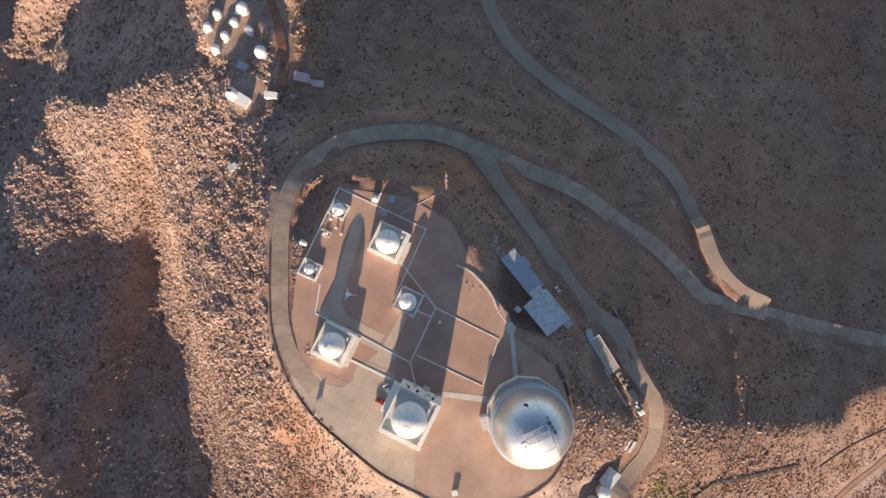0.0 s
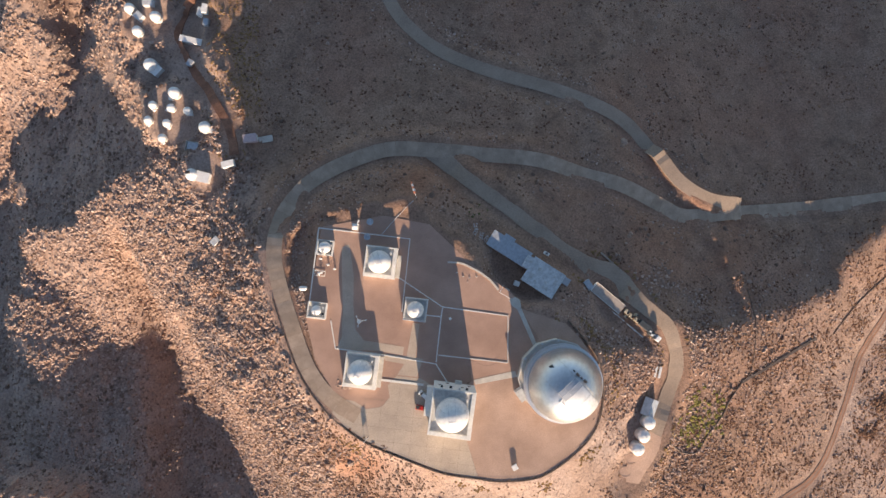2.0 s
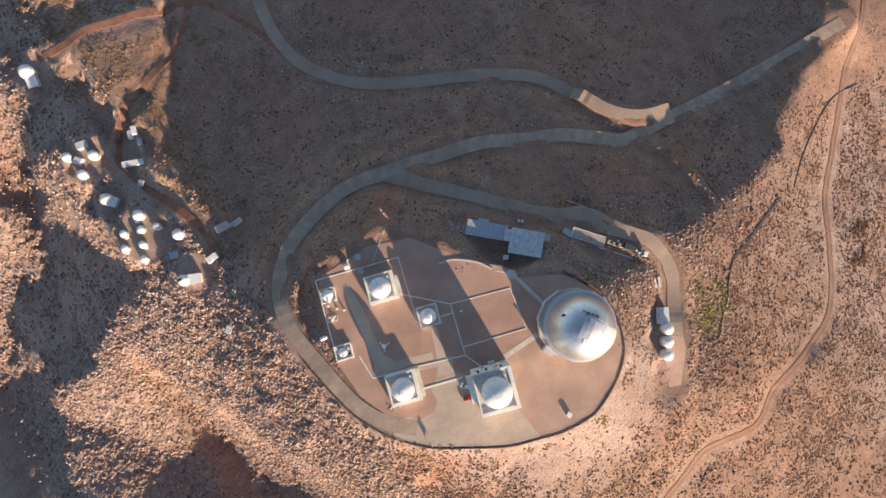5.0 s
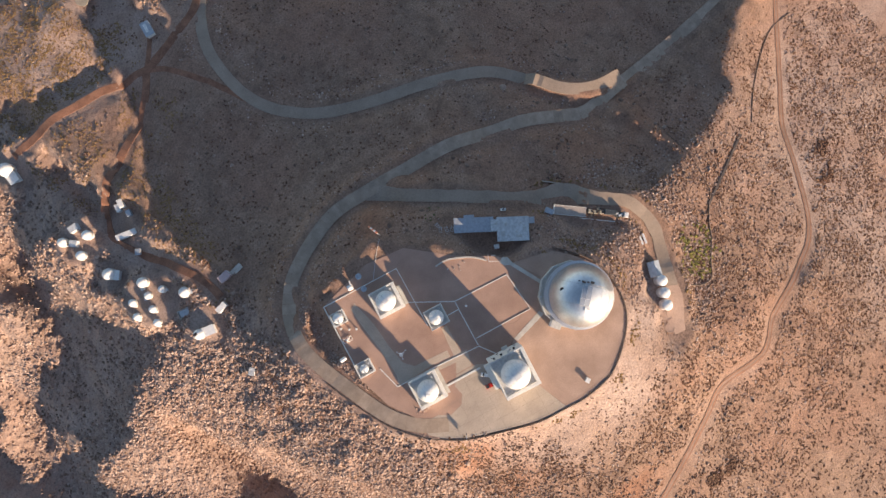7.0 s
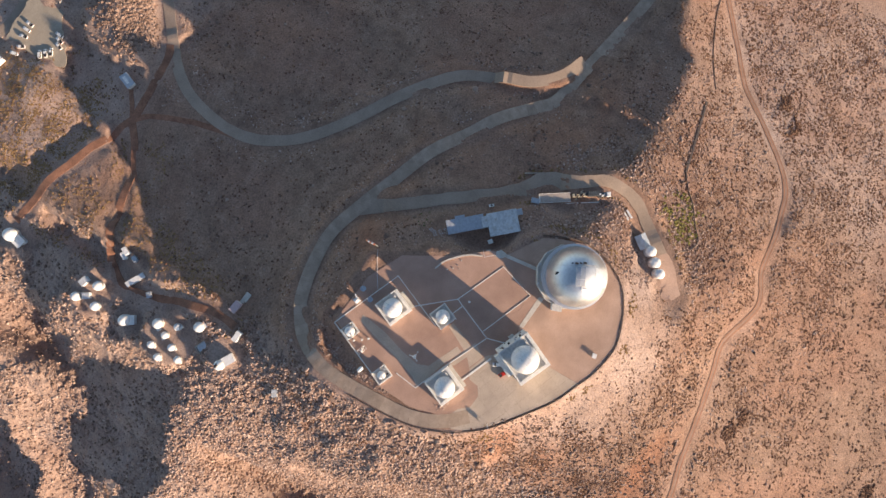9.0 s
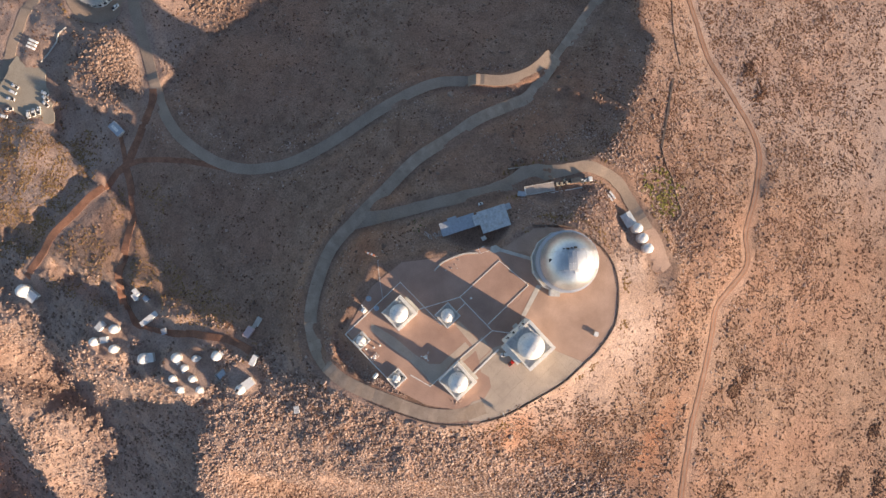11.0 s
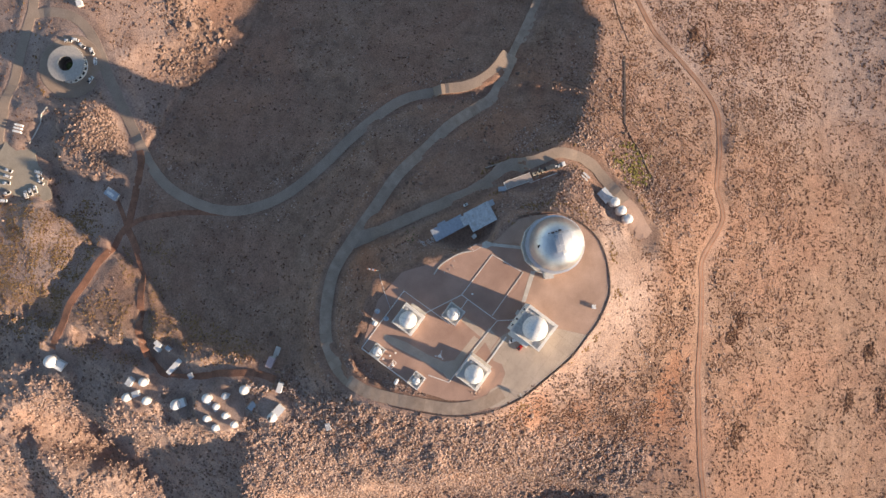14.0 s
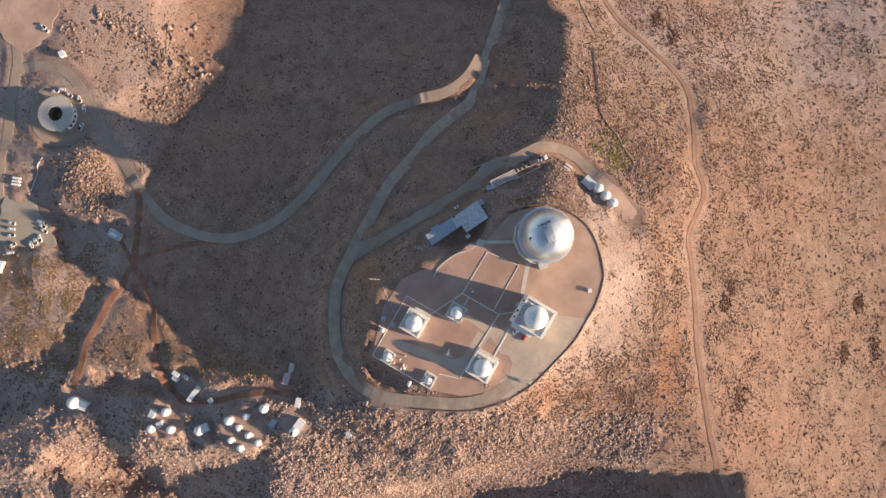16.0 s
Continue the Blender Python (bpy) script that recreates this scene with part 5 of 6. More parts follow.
for i in range(3):
    a = radians(100 + 120 * i)
    leg = part("leg", tube([(0, 0, 3.4), (2.3 * math.cos(a), 2.3 * math.sin(a), .05)], .13, 6), WHITE, tripod)
    part("foot", box(.7, .7, .25, 2.3 * math.cos(a), 2.3 * math.sin(a), -.05, 100 + 120 * i, 0.04), PALE_CONCRETE, leg)
    b = radians(220 + 120 * i)
    part("brace", tube([(1.3 * math.cos(a), 1.3 * math.sin(a), 1.5), (1.3 * math.cos(b), 1.3 * math.sin(b), 1.5)], .07, 5), WHITE, tripod)
part("head", lathe([(.75, 3.2), (.8, 3.5), (.5, 4.0), (.001, 4.1)], 16), WHITE, tripod)
white_tank = base("gas_tank", -52.7, 13.8, 0.0, -20, "white gas tank with rounded ends on feet", "tank")
t = lathe([(.001, -1.6), (.5, -1.5), (.85, -1.1), (.9, -.8), (.9, .8), (.85, 1.1), (.5, 1.5), (.001, 1.6)], 20)
bmesh.ops.transform(t, matrix=pose(0, 0, 1.25, 0, 90), verts=t.verts)
shade_smooth(part("vessel", t, WHITE, white_tank))
for sx in (-.8, .8):
    part("foot", box(.25, 1.3, .5, sx, 0, -.05), PALE_CONCRETE, white_tank)
solar = base("solar_tracker", -44.8, 17.4, 0.02, -25, "white equipment frame with bars and boxes", "equipment")
for i, (a, b) in enumerate((((-2, -1, .3), (2, -1, .3)), ((-2, 1, .3), (2, 1, .3)), ((-2, -1, .3), (-2, 1, .3)), ((2, -1, .3), (2, 1, .3)), ((0, -1, .3), (0, 0, 2.2)), ((-2, 1, .3), (0, 0, 2.2)), ((2, 1, .3), (0, 0, 2.2)))):
    part("bar", tube([a, b], .11, 5), WHITE, solar)
part("box", box(1.0, .9, .8, .6, .2, .4, 10, .04), WHITE, solar)
part("drive", lathe([(.5, 2.0), (.6, 2.3), (.3, 2.8), (.001, 2.85)], 14), ROOF_GREY, solar)
for i, (x, y) in enumerate(((-42.5, 22.5), (-40.5, 19.4), (-38.6, 17.0))):
    pier = base("pier", x, y, 0.02, 20 * i, "slim instrument pier with a white head", "instrument pier", "instrument piers on the gravel")
    part("column", lathe([(.35, -.1), (.28, 1.9), (.34, 1.9), (.34, 2.1)], 12), PALE_CONCRETE, pier)
    part("head", box(.9, .7, .6, 0, 0, 2.1, 0, .05), WHITE, pier)
seeing = base("seeing_monitor", -25.9, 30.2, 0.02, 0, "small white monitor dome on a square base", "observatory")
part("base_block", box(2.4, 2.4, 2.4, 0, 0, -.2, -25, .05), WALL_WHITE, seeing)
shade_smooth(part("dome", lathe(dome_profile(1.15, 2.2, 8), 24), WHITE, seeing))
part("arm", box(2.2, .5, .3, 1.6, 1.2, 2.2, 50, .04), WHITE, seeing)
pole = base("lamp_pole", -22.4, 35.6, 0, 0, "slim dark steel lamp pole", "pole")
part("shaft", tube([(0, 0, -.3), (0, 0, 7.5)], .07, 6), DARK, pole)
part("arm", tube([(0, 0, 7.3), (.8, 0, 7.5)], .05, 5), DARK, pole)
for i, (x, y, r, rz) in enumerate(((-19.8, 30.2, 1.35, 30), (-22.7, 25.0, 1.3, 80))):
    dish = base("satellite_dish", x, y, 0.0, rz, "pale blue dish antenna facing the sky", "dish antenna", "dishes on the gravel")
    part("bowl", lathe([(.05, .9), (.5, .98), (.95, 1.2), (r, 1.55), (r, 1.6), (.95, 1.27), (.05, .97)], 24), ROOF_BLUE, dish)
    part("stand", tube([(0, 0, -.1), (0, 0, .95)], .14, 8), ROOF_GREY, dish)
    part("feed", tube([(.9, 0, 1.25), (0, 0, 2.1)], .04, 5), WHITE, dish)
# plain white box added in place of a small parked car
guard = base("guard_box", 3.5, -77.4, 0.0, 10, "small white box standing in for a car at the edge of the yard", "hut")
part("wall", box(1.9, 1.7, 1.5, 0, 0, -.1, 0, .05), WALL_WHITE, guard)
part("roof", box(2.2, 2.0, .14, 0, 0, 1.4, 0, .04), WHITE, guard)
part("window", box(1.1, .06, .6, 0, -.88, .6), GLASS_DARK, guard)
sign = base("sign_board", -47.4, -49.2, 0.0, 35, "white sign board on two posts", "sign")
part("board", box(2.6, .12, 1.6, 0, 0, 1.4, 0, .03), WHITE, sign)
for sx in (-1.1, 1.1):
    part("post", box(.12, .14, 2.9, sx, .08, -.1), DARK, sign)
# gate and steps where the terrace meets the path
gate = base("stair_gate", 21.0, -13.8, 0, -50, "white steel stair gate at the terrace", "gate")
for sx in (-2.4, 2.4):
    part("post", tube([(sx, 0, -1), (sx, 0, 2.4)], .1, 6), WHITE, gate)
part("top_bar", tube([(-2.4, 0, 2.4), (2.4, 0, 2.4)], .09, 6), WHITE, gate)
part("side_bar", tube([(-2.4, 0, 2.4), (-2.4, 3.2, .4)], .09, 6), WHITE, gate)
for k in range(6):
    part("step", box(2.0, .34, .18, 0, 1.0 + .36 * k, -.2 - .18 * k), PALE_CONCRETE, gate)
for i, (x, y, s) in enumerate(((8.0, -1.6, .4), (10.2, -3.0, .35), (9.0, -4.2, .3), (13.0, -3.4, .4), (-2.0, -15.4, .5), (6.2, .6, .5))):
    solid("concrete_block", box(s * 1.5, s, s, x, y, 0.0, 35 * i, .06), PALE_CONCRETE, "loose concrete block on the gravel", "block", "blocks on the gravel")
solid("pillar", box(.9, .9, 1.6, -2.0, -15.6, 0, 20, .06), WHITE, "white survey pillar on the gravel", "pillar")
fence_end = base("trellis", -1.4, -37.8, 0, 78, "leaning timber frame by the path", "frame")
for k in range(4):
    part("batten", tube([(-2.4 + 1.5 * k, .5 * (k % 2), .1), (-2.0 + 1.5 * k, .3, 2.0)], .1, 5), WOOD, fence_end)
part("rail", tube([(-2.8, .2, 1.6), (2.8, .2, 1.9)], .09, 5), WOOD, fence_end)


# ---- small domes on the western spur ----
def dome_shelter(x, y, z, rz, r, wall_h, annex=None, label="small white dome shelter with a door hood", group="dome shelters on the spur"):
    ob = base("dome_shelter", x, y, z, rz, label, "observatory", group)
    shade_smooth(part("wall", lathe([(r, -.6), (r, wall_h), (r * 1.05, wall_h), (r * 1.05, wall_h + .15)], 28), WHITE, ob))
    dome = shade_smooth(part("dome", lathe(dome_profile(r * 1.02, wall_h + .1, 10), 28), WHITE, ob))
    for k in range(2):
        part("shutter_rib", lathe([(q * 1.01, z2 + .02) for q, z2 in dome_profile(r * 1.03, wall_h + .1, 8, 86)], 1, 80 + 26 * k, 83 + 26 * k), ROOF_GREY, dome)
    part("door", box(.9, .12, 1.7, 0, -r - .02, 0), ROOF_GREY, ob)
    if annex:
        ax_, ay_, sx, sy, h = annex
        a = part("annex", box(sx, sy, h + .6, ax_, ay_, -.6, 0, .06), WHITE, ob)
        part("annex_roof", box(sx + .3, sy + .3, .14, ax_, ay_, h), WHITE, a)
    return ob


def put_z(x, y):
    return float(height_at(np.array([x]), np.array([y]))[0])


for x, y, r in ((-95.7, 161.2, 2.3), (-85.6, 153.7, 2.4), (-95.2, 149.7, 2.3)):
    dome_shelter(x, y, put_z(x, y), 200, r, 1.9)
first = None
for x, y, s in ((-89.6, 109.4, 1), (-83.1, 105.8, .95), (-96.9, 113.2, 1), (-100.8, 107.4, .95), (-93.4, 103.5, 1), (-97.2, 97.8, 1)):
    if first is None:
        first = dome_shelter(x, y, put_z(x, y), 220, 1.8, 1.6, (1.4, -1.0, 1.5, 1.2, 1.5))
    else:
        copy_thing(first, pose(x, y, put_z(x, y), 0, 0, 220 + 3 * x))
dome_shelter(-86.1, 115.2, put_z(-86.1, 115.2), 250, 2.5, 2.2, (2.0, -1.6, 2.0, 1.6, 1.8), "larger white dome shelter among small ones")
dome_shelter(-77.0, 95.1, put_z(-77, 95.1), -40, 2.5, 2.2, (2.6, -.4, 2.4, 1.8, 1.8), "white dome shelter with a side box")
dome_shelter(-94.3, 133.1, put_z(-94.3, 133.1), -60, 2.9, 2.6, (3.2, 0, 3.6, 4.6, 2.6), "white dome with a large white annex")
dome_shelter(-87.0, 213.4, put_z(-87, 213.4), -106, 3.6, 3.0, (5.4, .2, 5.2, 5.0, 3.0), "lone white dome with a pale annex at the road end", "")
observatory = dome_shelter(-88.0, 76.7, put_z(-88, 76.7), -32, 2.5, 2.4, (4.9, 0, 5.6, 4.2, 2.6), "white dome with a dark open slit and a white house", "")
part("open_slit", box(1.9, 1.3, .5, -.7, .4, 4.75, 20, .08), DARK, observatory, "dark open slit")


def container(x, y, rz, sx, sy, h, mat, label, name="container"):
    ob = base(name, x, y, put_z(x, y), rz, label, name.replace("_", " "), "containers and huts on the spur")
    part("body", box(sx, sy, h + .3, 0, 0, -.3, 0, .05), mat, ob)
    part("roof", box(sx + .12, sy + .12, .12, 0, 0, h, 0, .03), mat, ob)
    part("door", box(.06, sy * .7, h * .8, sx / 2 + .02, 0, .1), ROOF_GREY, ob)
    for k in range(3):
        part("rib", box(.08, sy + .2, .08, -sx / 2 + (k + .5) * sx / 3, 0, h + .1), mat, ob)
    return ob


container(-86.8, 161.1, -20, 4.6, 3.2, 2.4, ROOF_GREY, "pale grey equipment cabin", "cabin")
container(-92.7, 156.3, 30, 3.2, 3.6, 2.4, ROOF_GREY, "pale grey square cabin between domes", "cabin")
container(-66.4, 151.0, 62, 3.8, 2.4, 2.4, WHITE, "short white container on bare ground")
container(-63.0, 149.3, 62, 4.0, 2.4, 2.4, WHITE, "short white container on bare ground")
container(-64.4, 143.4, 62, 3.0, 2.2, 2.0, ROOF_BLUE, "low blue-grey container on bare ground")
container(-74.3, 139.4, -31, 10.4, 2.7, 2.7, WHITE, "long white container beside the dirt road")
container(-77.2, 128.5, 40, 3.0, 2.4, 2.2, ROOF_BLUE, "small blue-grey cabin by the dirt road", "cabin")
container(-71.2, 75.4, -6, 5.2, 2.6, 2.5, WHITE, "white container at the road end")
container(-86.7, 46.0, 28, 3.6, 2.6, 2.3, ROOF_GREY, "lone grey hut on the stony slope", "hut")
container(-59.3, 83.6, -10, 5.6, 3.4, 2.6, PINK, "pinkish sheet cabin in the shade", "cabin")
ruin = base("open_hut", -85.9, 90.3, put_z(-85.9, 90.3), -28, "half-built hut with a pale green sheet roof", "hut")
part("roof", box(4.6, 3.2, .12, 1.2, -.4, 2.1), ROOF_BLUE, ruin)
part("wall", box(5.6, .25, 2.0, .6, 1.6, -.2), PALE_CONCRETE, ruin)
part("wall", box(.25, 4.4, 1.5, -2.2, -.4, -.2), PALE_CONCRETE, ruin)
for x, y in ((-1, -2), (1, -2), (3.3, -1.9)):
    part("post", box(.18, .18, 2.3, x, y, -.2), WOOD, ruin)
for k in range(5):
    part("plank", box(2.8, .24, .08, -3.6 + .4 * k, -2.8 - .3 * k, .1, 20 * k), WOOD, ruin)
solid("concrete_pad", plate(rectangle(-55.6, 82.4, 9.6, 2.8, -8), ground(-56, 82) - .6, ground(-56, 82) + .25), PALE_CONCRETE, "narrow concrete ramp below the cabin", "pad", kind="structure")

# ---- the round house, the parking ground and the buildings by the valley road ----
RZ = -46.6
round_house = base("round_house", 85.2, 244.6, RZ, 0, "round flat-roofed building with an open court", "building")
part("outer_wall", lathe([(10.2, -1.5), (10.2, 5.2)], 48), WALL_WHITE, round_house)
# court wall and floor: dark tone stands for the shade inside the court
part("inner_wall", lathe([(4.7, 5.2), (4.7, -.5)], 32), STONE, round_house)
part("roof", lathe([(4.4, 5.2), (10.7, 5.2), (10.8, 5.5), (10.5, 5.55), (4.7, 5.75), (4.4, 5.6), (4.4, 5.2)], 64), ROOF_STONE, round_house, "pale grey ring roof")
part("court_floor", lathe([(.001, .05), (4.6, .05)], 32), STONE, round_house)
part("court_bush", lathe([(2.2, .1), (2.5, 1.2), (1.6, 2.0), (.001, 2.3)], 10), LEAF, round_house)
for i in range(26):
    a = radians(200 + i * 6.2)
    part("fin", box(1.2, .7, .25, 11.1 * math.cos(a), 11.1 * math.sin(a), 5.1, math.degrees(a)), ROOF_STONE, round_house)
for i in range(20):
    a = radians(i * 18)
    part("window", box(.08, 1.8, 1.6, 10.22 * math.cos(a), 10.22 * math.sin(a), 1.4, i * 18), GLASS_DARK, round_house)


def uneven(outline, amount, seed):
    """The outline in short steps, wandering a little."""
    p = smooth_line([(*q, 0) for q in outline + outline[:1]], 1.5)[:-1, :2]
    return [(float(x + amount * (lattice(np.array(x), np.array(y), 3.0, seed) - .5)), float(y + amount * (lattice(np.array(x), np.array(y), 3.0, seed + 1) - .5))) for x, y in p]


surface("parking_ground", uneven([(36, 274), (35, 260), (29.5, 254.6), (21.6, 249.6), (12, 242), (5, 239), (1.5, 248), (2.5, 259), (1, 274)], 2.0, 61), -47.08, PAVED, "worn pale parking ground")
surface("gravel_lot", uneven([(136, 292), (127.8, 283), (125.6, 274), (129.9, 265.6), (137.6, 260.6), (149, 257.6), (162, 254), (182, 258), (186, 282), (166, 294)], 3.0, 63), -49.46, TAN_GRAVEL, "pale gravel lot above the round house")
apron = lathe([(9.6, .12), (19.0, .12), (19.6, -.4)], 56)
ob = solid("round_apron", apron, APRON, "pale tan gravel apron round the round building", "pavement", kind="structure")
ob.matrix_basis = pose(85.2, 244.6, -46.6)
for k, x in enumerate((44.2, 42.2, 40.2)):
    container(x, 265.2, 88, 4.6, 1.1, 1.6, WHITE, "slim white trailer box beside the road", "trailer")
flat_building("dormitory", -9.5, 270.5, ground(-9.5, 270.5), 80, 13, 7, 4, WHITE, "white flat building by the valley road", "building", 4)
flat_building("dormitory", -33.6, 273.5, ground(-33.6, 273.5), 84, 11, 7, 4, WHITE, "white flat building by the valley road", "building", 4)
hutx = flat_building("flat_hut", 14.4, 198.5, ground(14.4, 198.5), 66, 7.4, 4.2, 2.6, ROOF_BLUE, "blue-grey hut with a white skylight", "hut", 2)
part("skylight", box(4.6, 1.6, .3, .4, .3, 2.8, 0, .05), WHITE, hutx)
kiosk = base("kiosk", 124.2, 248.4, ground(124.2, 248.4), 30, "small pale kiosk at the lot corner", "kiosk")
part("wall", box(3.4, 3.0, 2.6, 0, 0, -.4), WALL_WHITE, kiosk)
part("roof", box(3.9, 3.5, .2, 0, 0, 2.2, 0, .04), WHITE, kiosk)
solid("pipe_line", tube([(x, y, put_z(x, y) + .3) for x, y in ((57.9, 249.8), (53, 252), (48.4, 253.6), (41, 255.6), (34.8, 257.2))], .4, 8), PALE_CONCRETE, "pale concrete pipe down the slope", "pipe")

# ---- the pipeline and the trench's shade, put in as a dark strip, on the eastern slope ----
def along_ground(points, step=2.0):
    q = [tuple(v[:2]) for v in smooth_line([(*v, 0) for v in points], step)]
    return q, [put_z(*v) for v in q]


q, feet = along_ground([(150, -78.0), (143, -78.4), (125, -80.3), (107, -82.0)])
solid("trench_wall", bars(q, 1.1, -.5, .55, None, feet), STONE, "dark raised strip standing for the shade in a straight trench", "wall", kind="structure")
q, feet = along_ground([(107, -82), (99, -87), (93.7, -92), (85, -97), (78, -102), (72, -100), (68, -95)])
solid("pipeline", tube([(*v, z + .3) for v, z in zip(q, feet)], .32, 6), STONE, "thin dark pipeline winding down the slope", "pipe", kind="structure")
q, feet = along_ground([(125, -46), (121.8, -58.9), (113.4, -77.8), (107, -82)])
solid("pipeline", tube([(*v, z + .25) for v, z in zip(q, feet)], .2, 6), STONE, "thin dark pipeline climbing to the trench", "pipe", kind="structure")
q, feet = along_ground([(230, -66), (209, -62), (180, -70), (160, -80)])
solid("pipeline", tube([(*v, z + .25) for v, z in zip(q, feet)], .2, 6), STONE, "thin dark pipeline across the open slope", "pipe", kind="structure")
for x, y, s, rz in ((-64.9, -33.5, 1.5, 20), (-66.5, -38, 1.2, 70), (93.4, -61.7, .8, 10), (91.0, -65.5, .7, 50), (-58, -58, 1.3, 30), (70, 60, 1.2, 5), (96.5, 32.5, 1.7, 40)):
    bm = bmesh.new()
    bmesh.ops.create_icosphere(bm, subdivisions=2, radius=1)
    for v in bm.verts:
        v.co *= s * (1 + .45 * (noise.noise(v.co * 1.3 + Vector((x, y, 0))) ))
        v.co.z *= .8
    big = solid("boulder", bm, ROCK, "large weathered boulder on the bank", "boulder", "large boulders")
    big.matrix_basis = pose(x, y, put_z(x, y) + s * .35, 0, 0, rz)
q, feet = along_ground([(-17.4, 24), (-9, 29), (-1, 33)])
solid("guy_cable", tube([(*v, z + .15) for v, z in zip(q, feet)], .1, 5), ROOF_GREY, "pale cable lying between gravel and mast", "cable")


# ---- stones and shrubs over the slopes ----
def icosahedron():
    bm = bmesh.new()
    bmesh.ops.create_icosphere(bm, subdivisions=1, radius=1)
    v = np.array([q.co for q in bm.verts])
    f = np.array([[q.index for q in p.verts] for p in bm.faces])
    bm.free()
    return v, f


def scatter(rng, n, x0, x1, y0, y1, density):
    """n random places, kept where a random number falls below density(x, y)."""
    x, y = rng.uniform(x0, x1, n), rng.uniform(y0, y1, n)
    keep = rng.random(n) < density(x, y) * (1 - np.clip(sample(smooth_zone, x, y) * 1.6, 0, 1))
    return x[keep], y[keep]


def rocks(name, rng, x, y, low, high, label, power=2.2, mat=ROCK):
    v, f = icosahedron()
    f = f[v[f][:, :, 2].mean(1) > -0.5]   # the underside lies in the ground
    n = len(x)
    size = low + (high - low) * rng.random(n) ** power
    shape = v[None] * (1 + rng.uniform(-.42, .42, (n, len(v), 1)))
    shape *= np.stack([rng.uniform(.75, 1.35, n), rng.uniform(.75, 1.35, n), rng.uniform(.55, 1.0, n)], -1)[:, None]
    a = rng.uniform(0, math.tau, n)
    c, s = np.cos(a)[:, None], np.sin(a)[:, None]
    shape = np.stack([shape[..., 0] * c - shape[..., 1] * s, shape[..., 0] * s + shape[..., 1] * c, shape[..., 2]], -1) * size[:, None, None]
    place = np.stack([x, y, height_at(x, y) + size * .12], -1)[:, None]
    faces = (f[None] + (np.arange(n) * len(v))[:, None, None]).reshape(-1, 3)
    tagged(new(name, fast_mesh(name, (shape + place).reshape(-1, 3), faces, mat)), label, "rocks", kind="stuff")


def shrubs(name, rng, x, y, low, high, mat, label, leaves=16, category="shrubs"):
    """Each bush is a loose heap of small pointed sprays."""
    n = len(x)
    size = rng.uniform(low, high, n)
    d = rng.normal(size=(n, leaves, 3))
    d /= np.linalg.norm(d, axis=-1, keepdims=True)
    d[..., 2] = np.abs(d[..., 2])
    centre = d * rng.uniform(.25, 1.0, (n, leaves, 1)) * size[:, None, None] * np.array([.85, .85, .42])
    corner = rng.normal(size=(n, leaves, 3, 3)) * (size * .36)[:, None, None, None] * np.array([1, 1, .55])
    pts = centre[:, :, None] + corner + np.stack([x, y, height_at(x, y)], -1)[:, None, None]
    verts = pts.reshape(-1, 3)
    faces = np.arange(len(verts)).reshape(-1, 3)
    # a dense heart of twigs in each bush
    v = np.array([(1, 0, 0), (-1, 0, 0), (0, 1, 0), (0, -1, 0), (0, 0, 1), (0, 0, -1)], float)
    f = np.array([(0, 2, 4), (2, 1, 4), (1, 3, 4), (3, 0, 4), (2, 0, 5), (1, 2, 5), (3, 1, 5), (0, 3, 5)])
    heart = v[None] * rng.uniform(.6, 1.0, (n, len(v), 1)) * size[:, None, None] * np.array([1, 1, .4]) + np.stack([x, y, height_at(x, y) + size * .16], -1)[:, None]
    faces = np.concatenate([faces, (f[None] + (np.arange(n) * len(v))[:, None, None]).reshape(-1, 3) + len(verts)])
    verts = np.concatenate([verts, heart.reshape(-1, 3)])
    tagged(new(name, fast_mesh(name, verts, faces, mat)), label, category, kind="stuff")


rng = np.random.default_rng(7)
bare = lambda x, y: 1 - 0.85 * np.clip(2.2 - 2 * np.hypot((x - 54) / 24, (y + 36) / 36), 0, 1)   # trodden ground about the great dome
clump = lambda x, y: np.clip(2.2 * lattice(x, y, 17, 31) - .55, 0, 1)
fine_clump = lambda x, y: np.clip(2.4 * lattice(x, y, 6, 33) - .7, 0, 1)
# boulders on the stony western slope and on the knolls
x, y = scatter(rng, 90000, -240, 160, -160, 270, lambda x, y: np.clip(sample(STONY, x, y) * 1.4 - .35, 0, 1) * (.2 + .8 * fine_clump(x, y)) * .8)
rocks("boulders", rng, x, y, .22, 1.0, "rough reddish boulders on the steep slope", 2.2)
# dense rubble on the sunlit western flank
x, y = scatter(rng, 150000, -235, -58, -125, 105, lambda x, y: (.35 + .65 * fine_clump(x, y)) * np.clip((-x - 62) / 8, .15, 1) * np.clip((x + 235) / 60, .5, 1) * (1 - .6 * sample(LEE_MASK.astype(float), x, y)) * .6)
rocks("flank_rubble", rng, x, y, .22, .85, "dense pinkish rubble on the western flank", 1.8, PALE_ROCK)
# scree of the banks round the summit and of the roads
x, y = scatter(rng, 30000, -100, 130, -125, 80, lambda x, y: np.clip(1.2 - sample(plateau_way, x, y) / 30, 0.05, 1) * (1 - sample(inside(PLATEAU, MX, MY).astype(float), x, y)) * fine_clump(x, y) * .9)
rocks("scree", rng, x, y, .12, .42, "loose pale stones on the bank below the summit", 2.0, PALE_ROCK)
# open southern slope: stones and dry bushes
x, y = scatter(rng, 15000, -260, 260, -295, -30, lambda x, y: .25 + .5 * clump(x, y))
rocks("slope_stones", rng, x, y, .16, .5, "scattered small stones on the open slope", 2.0)
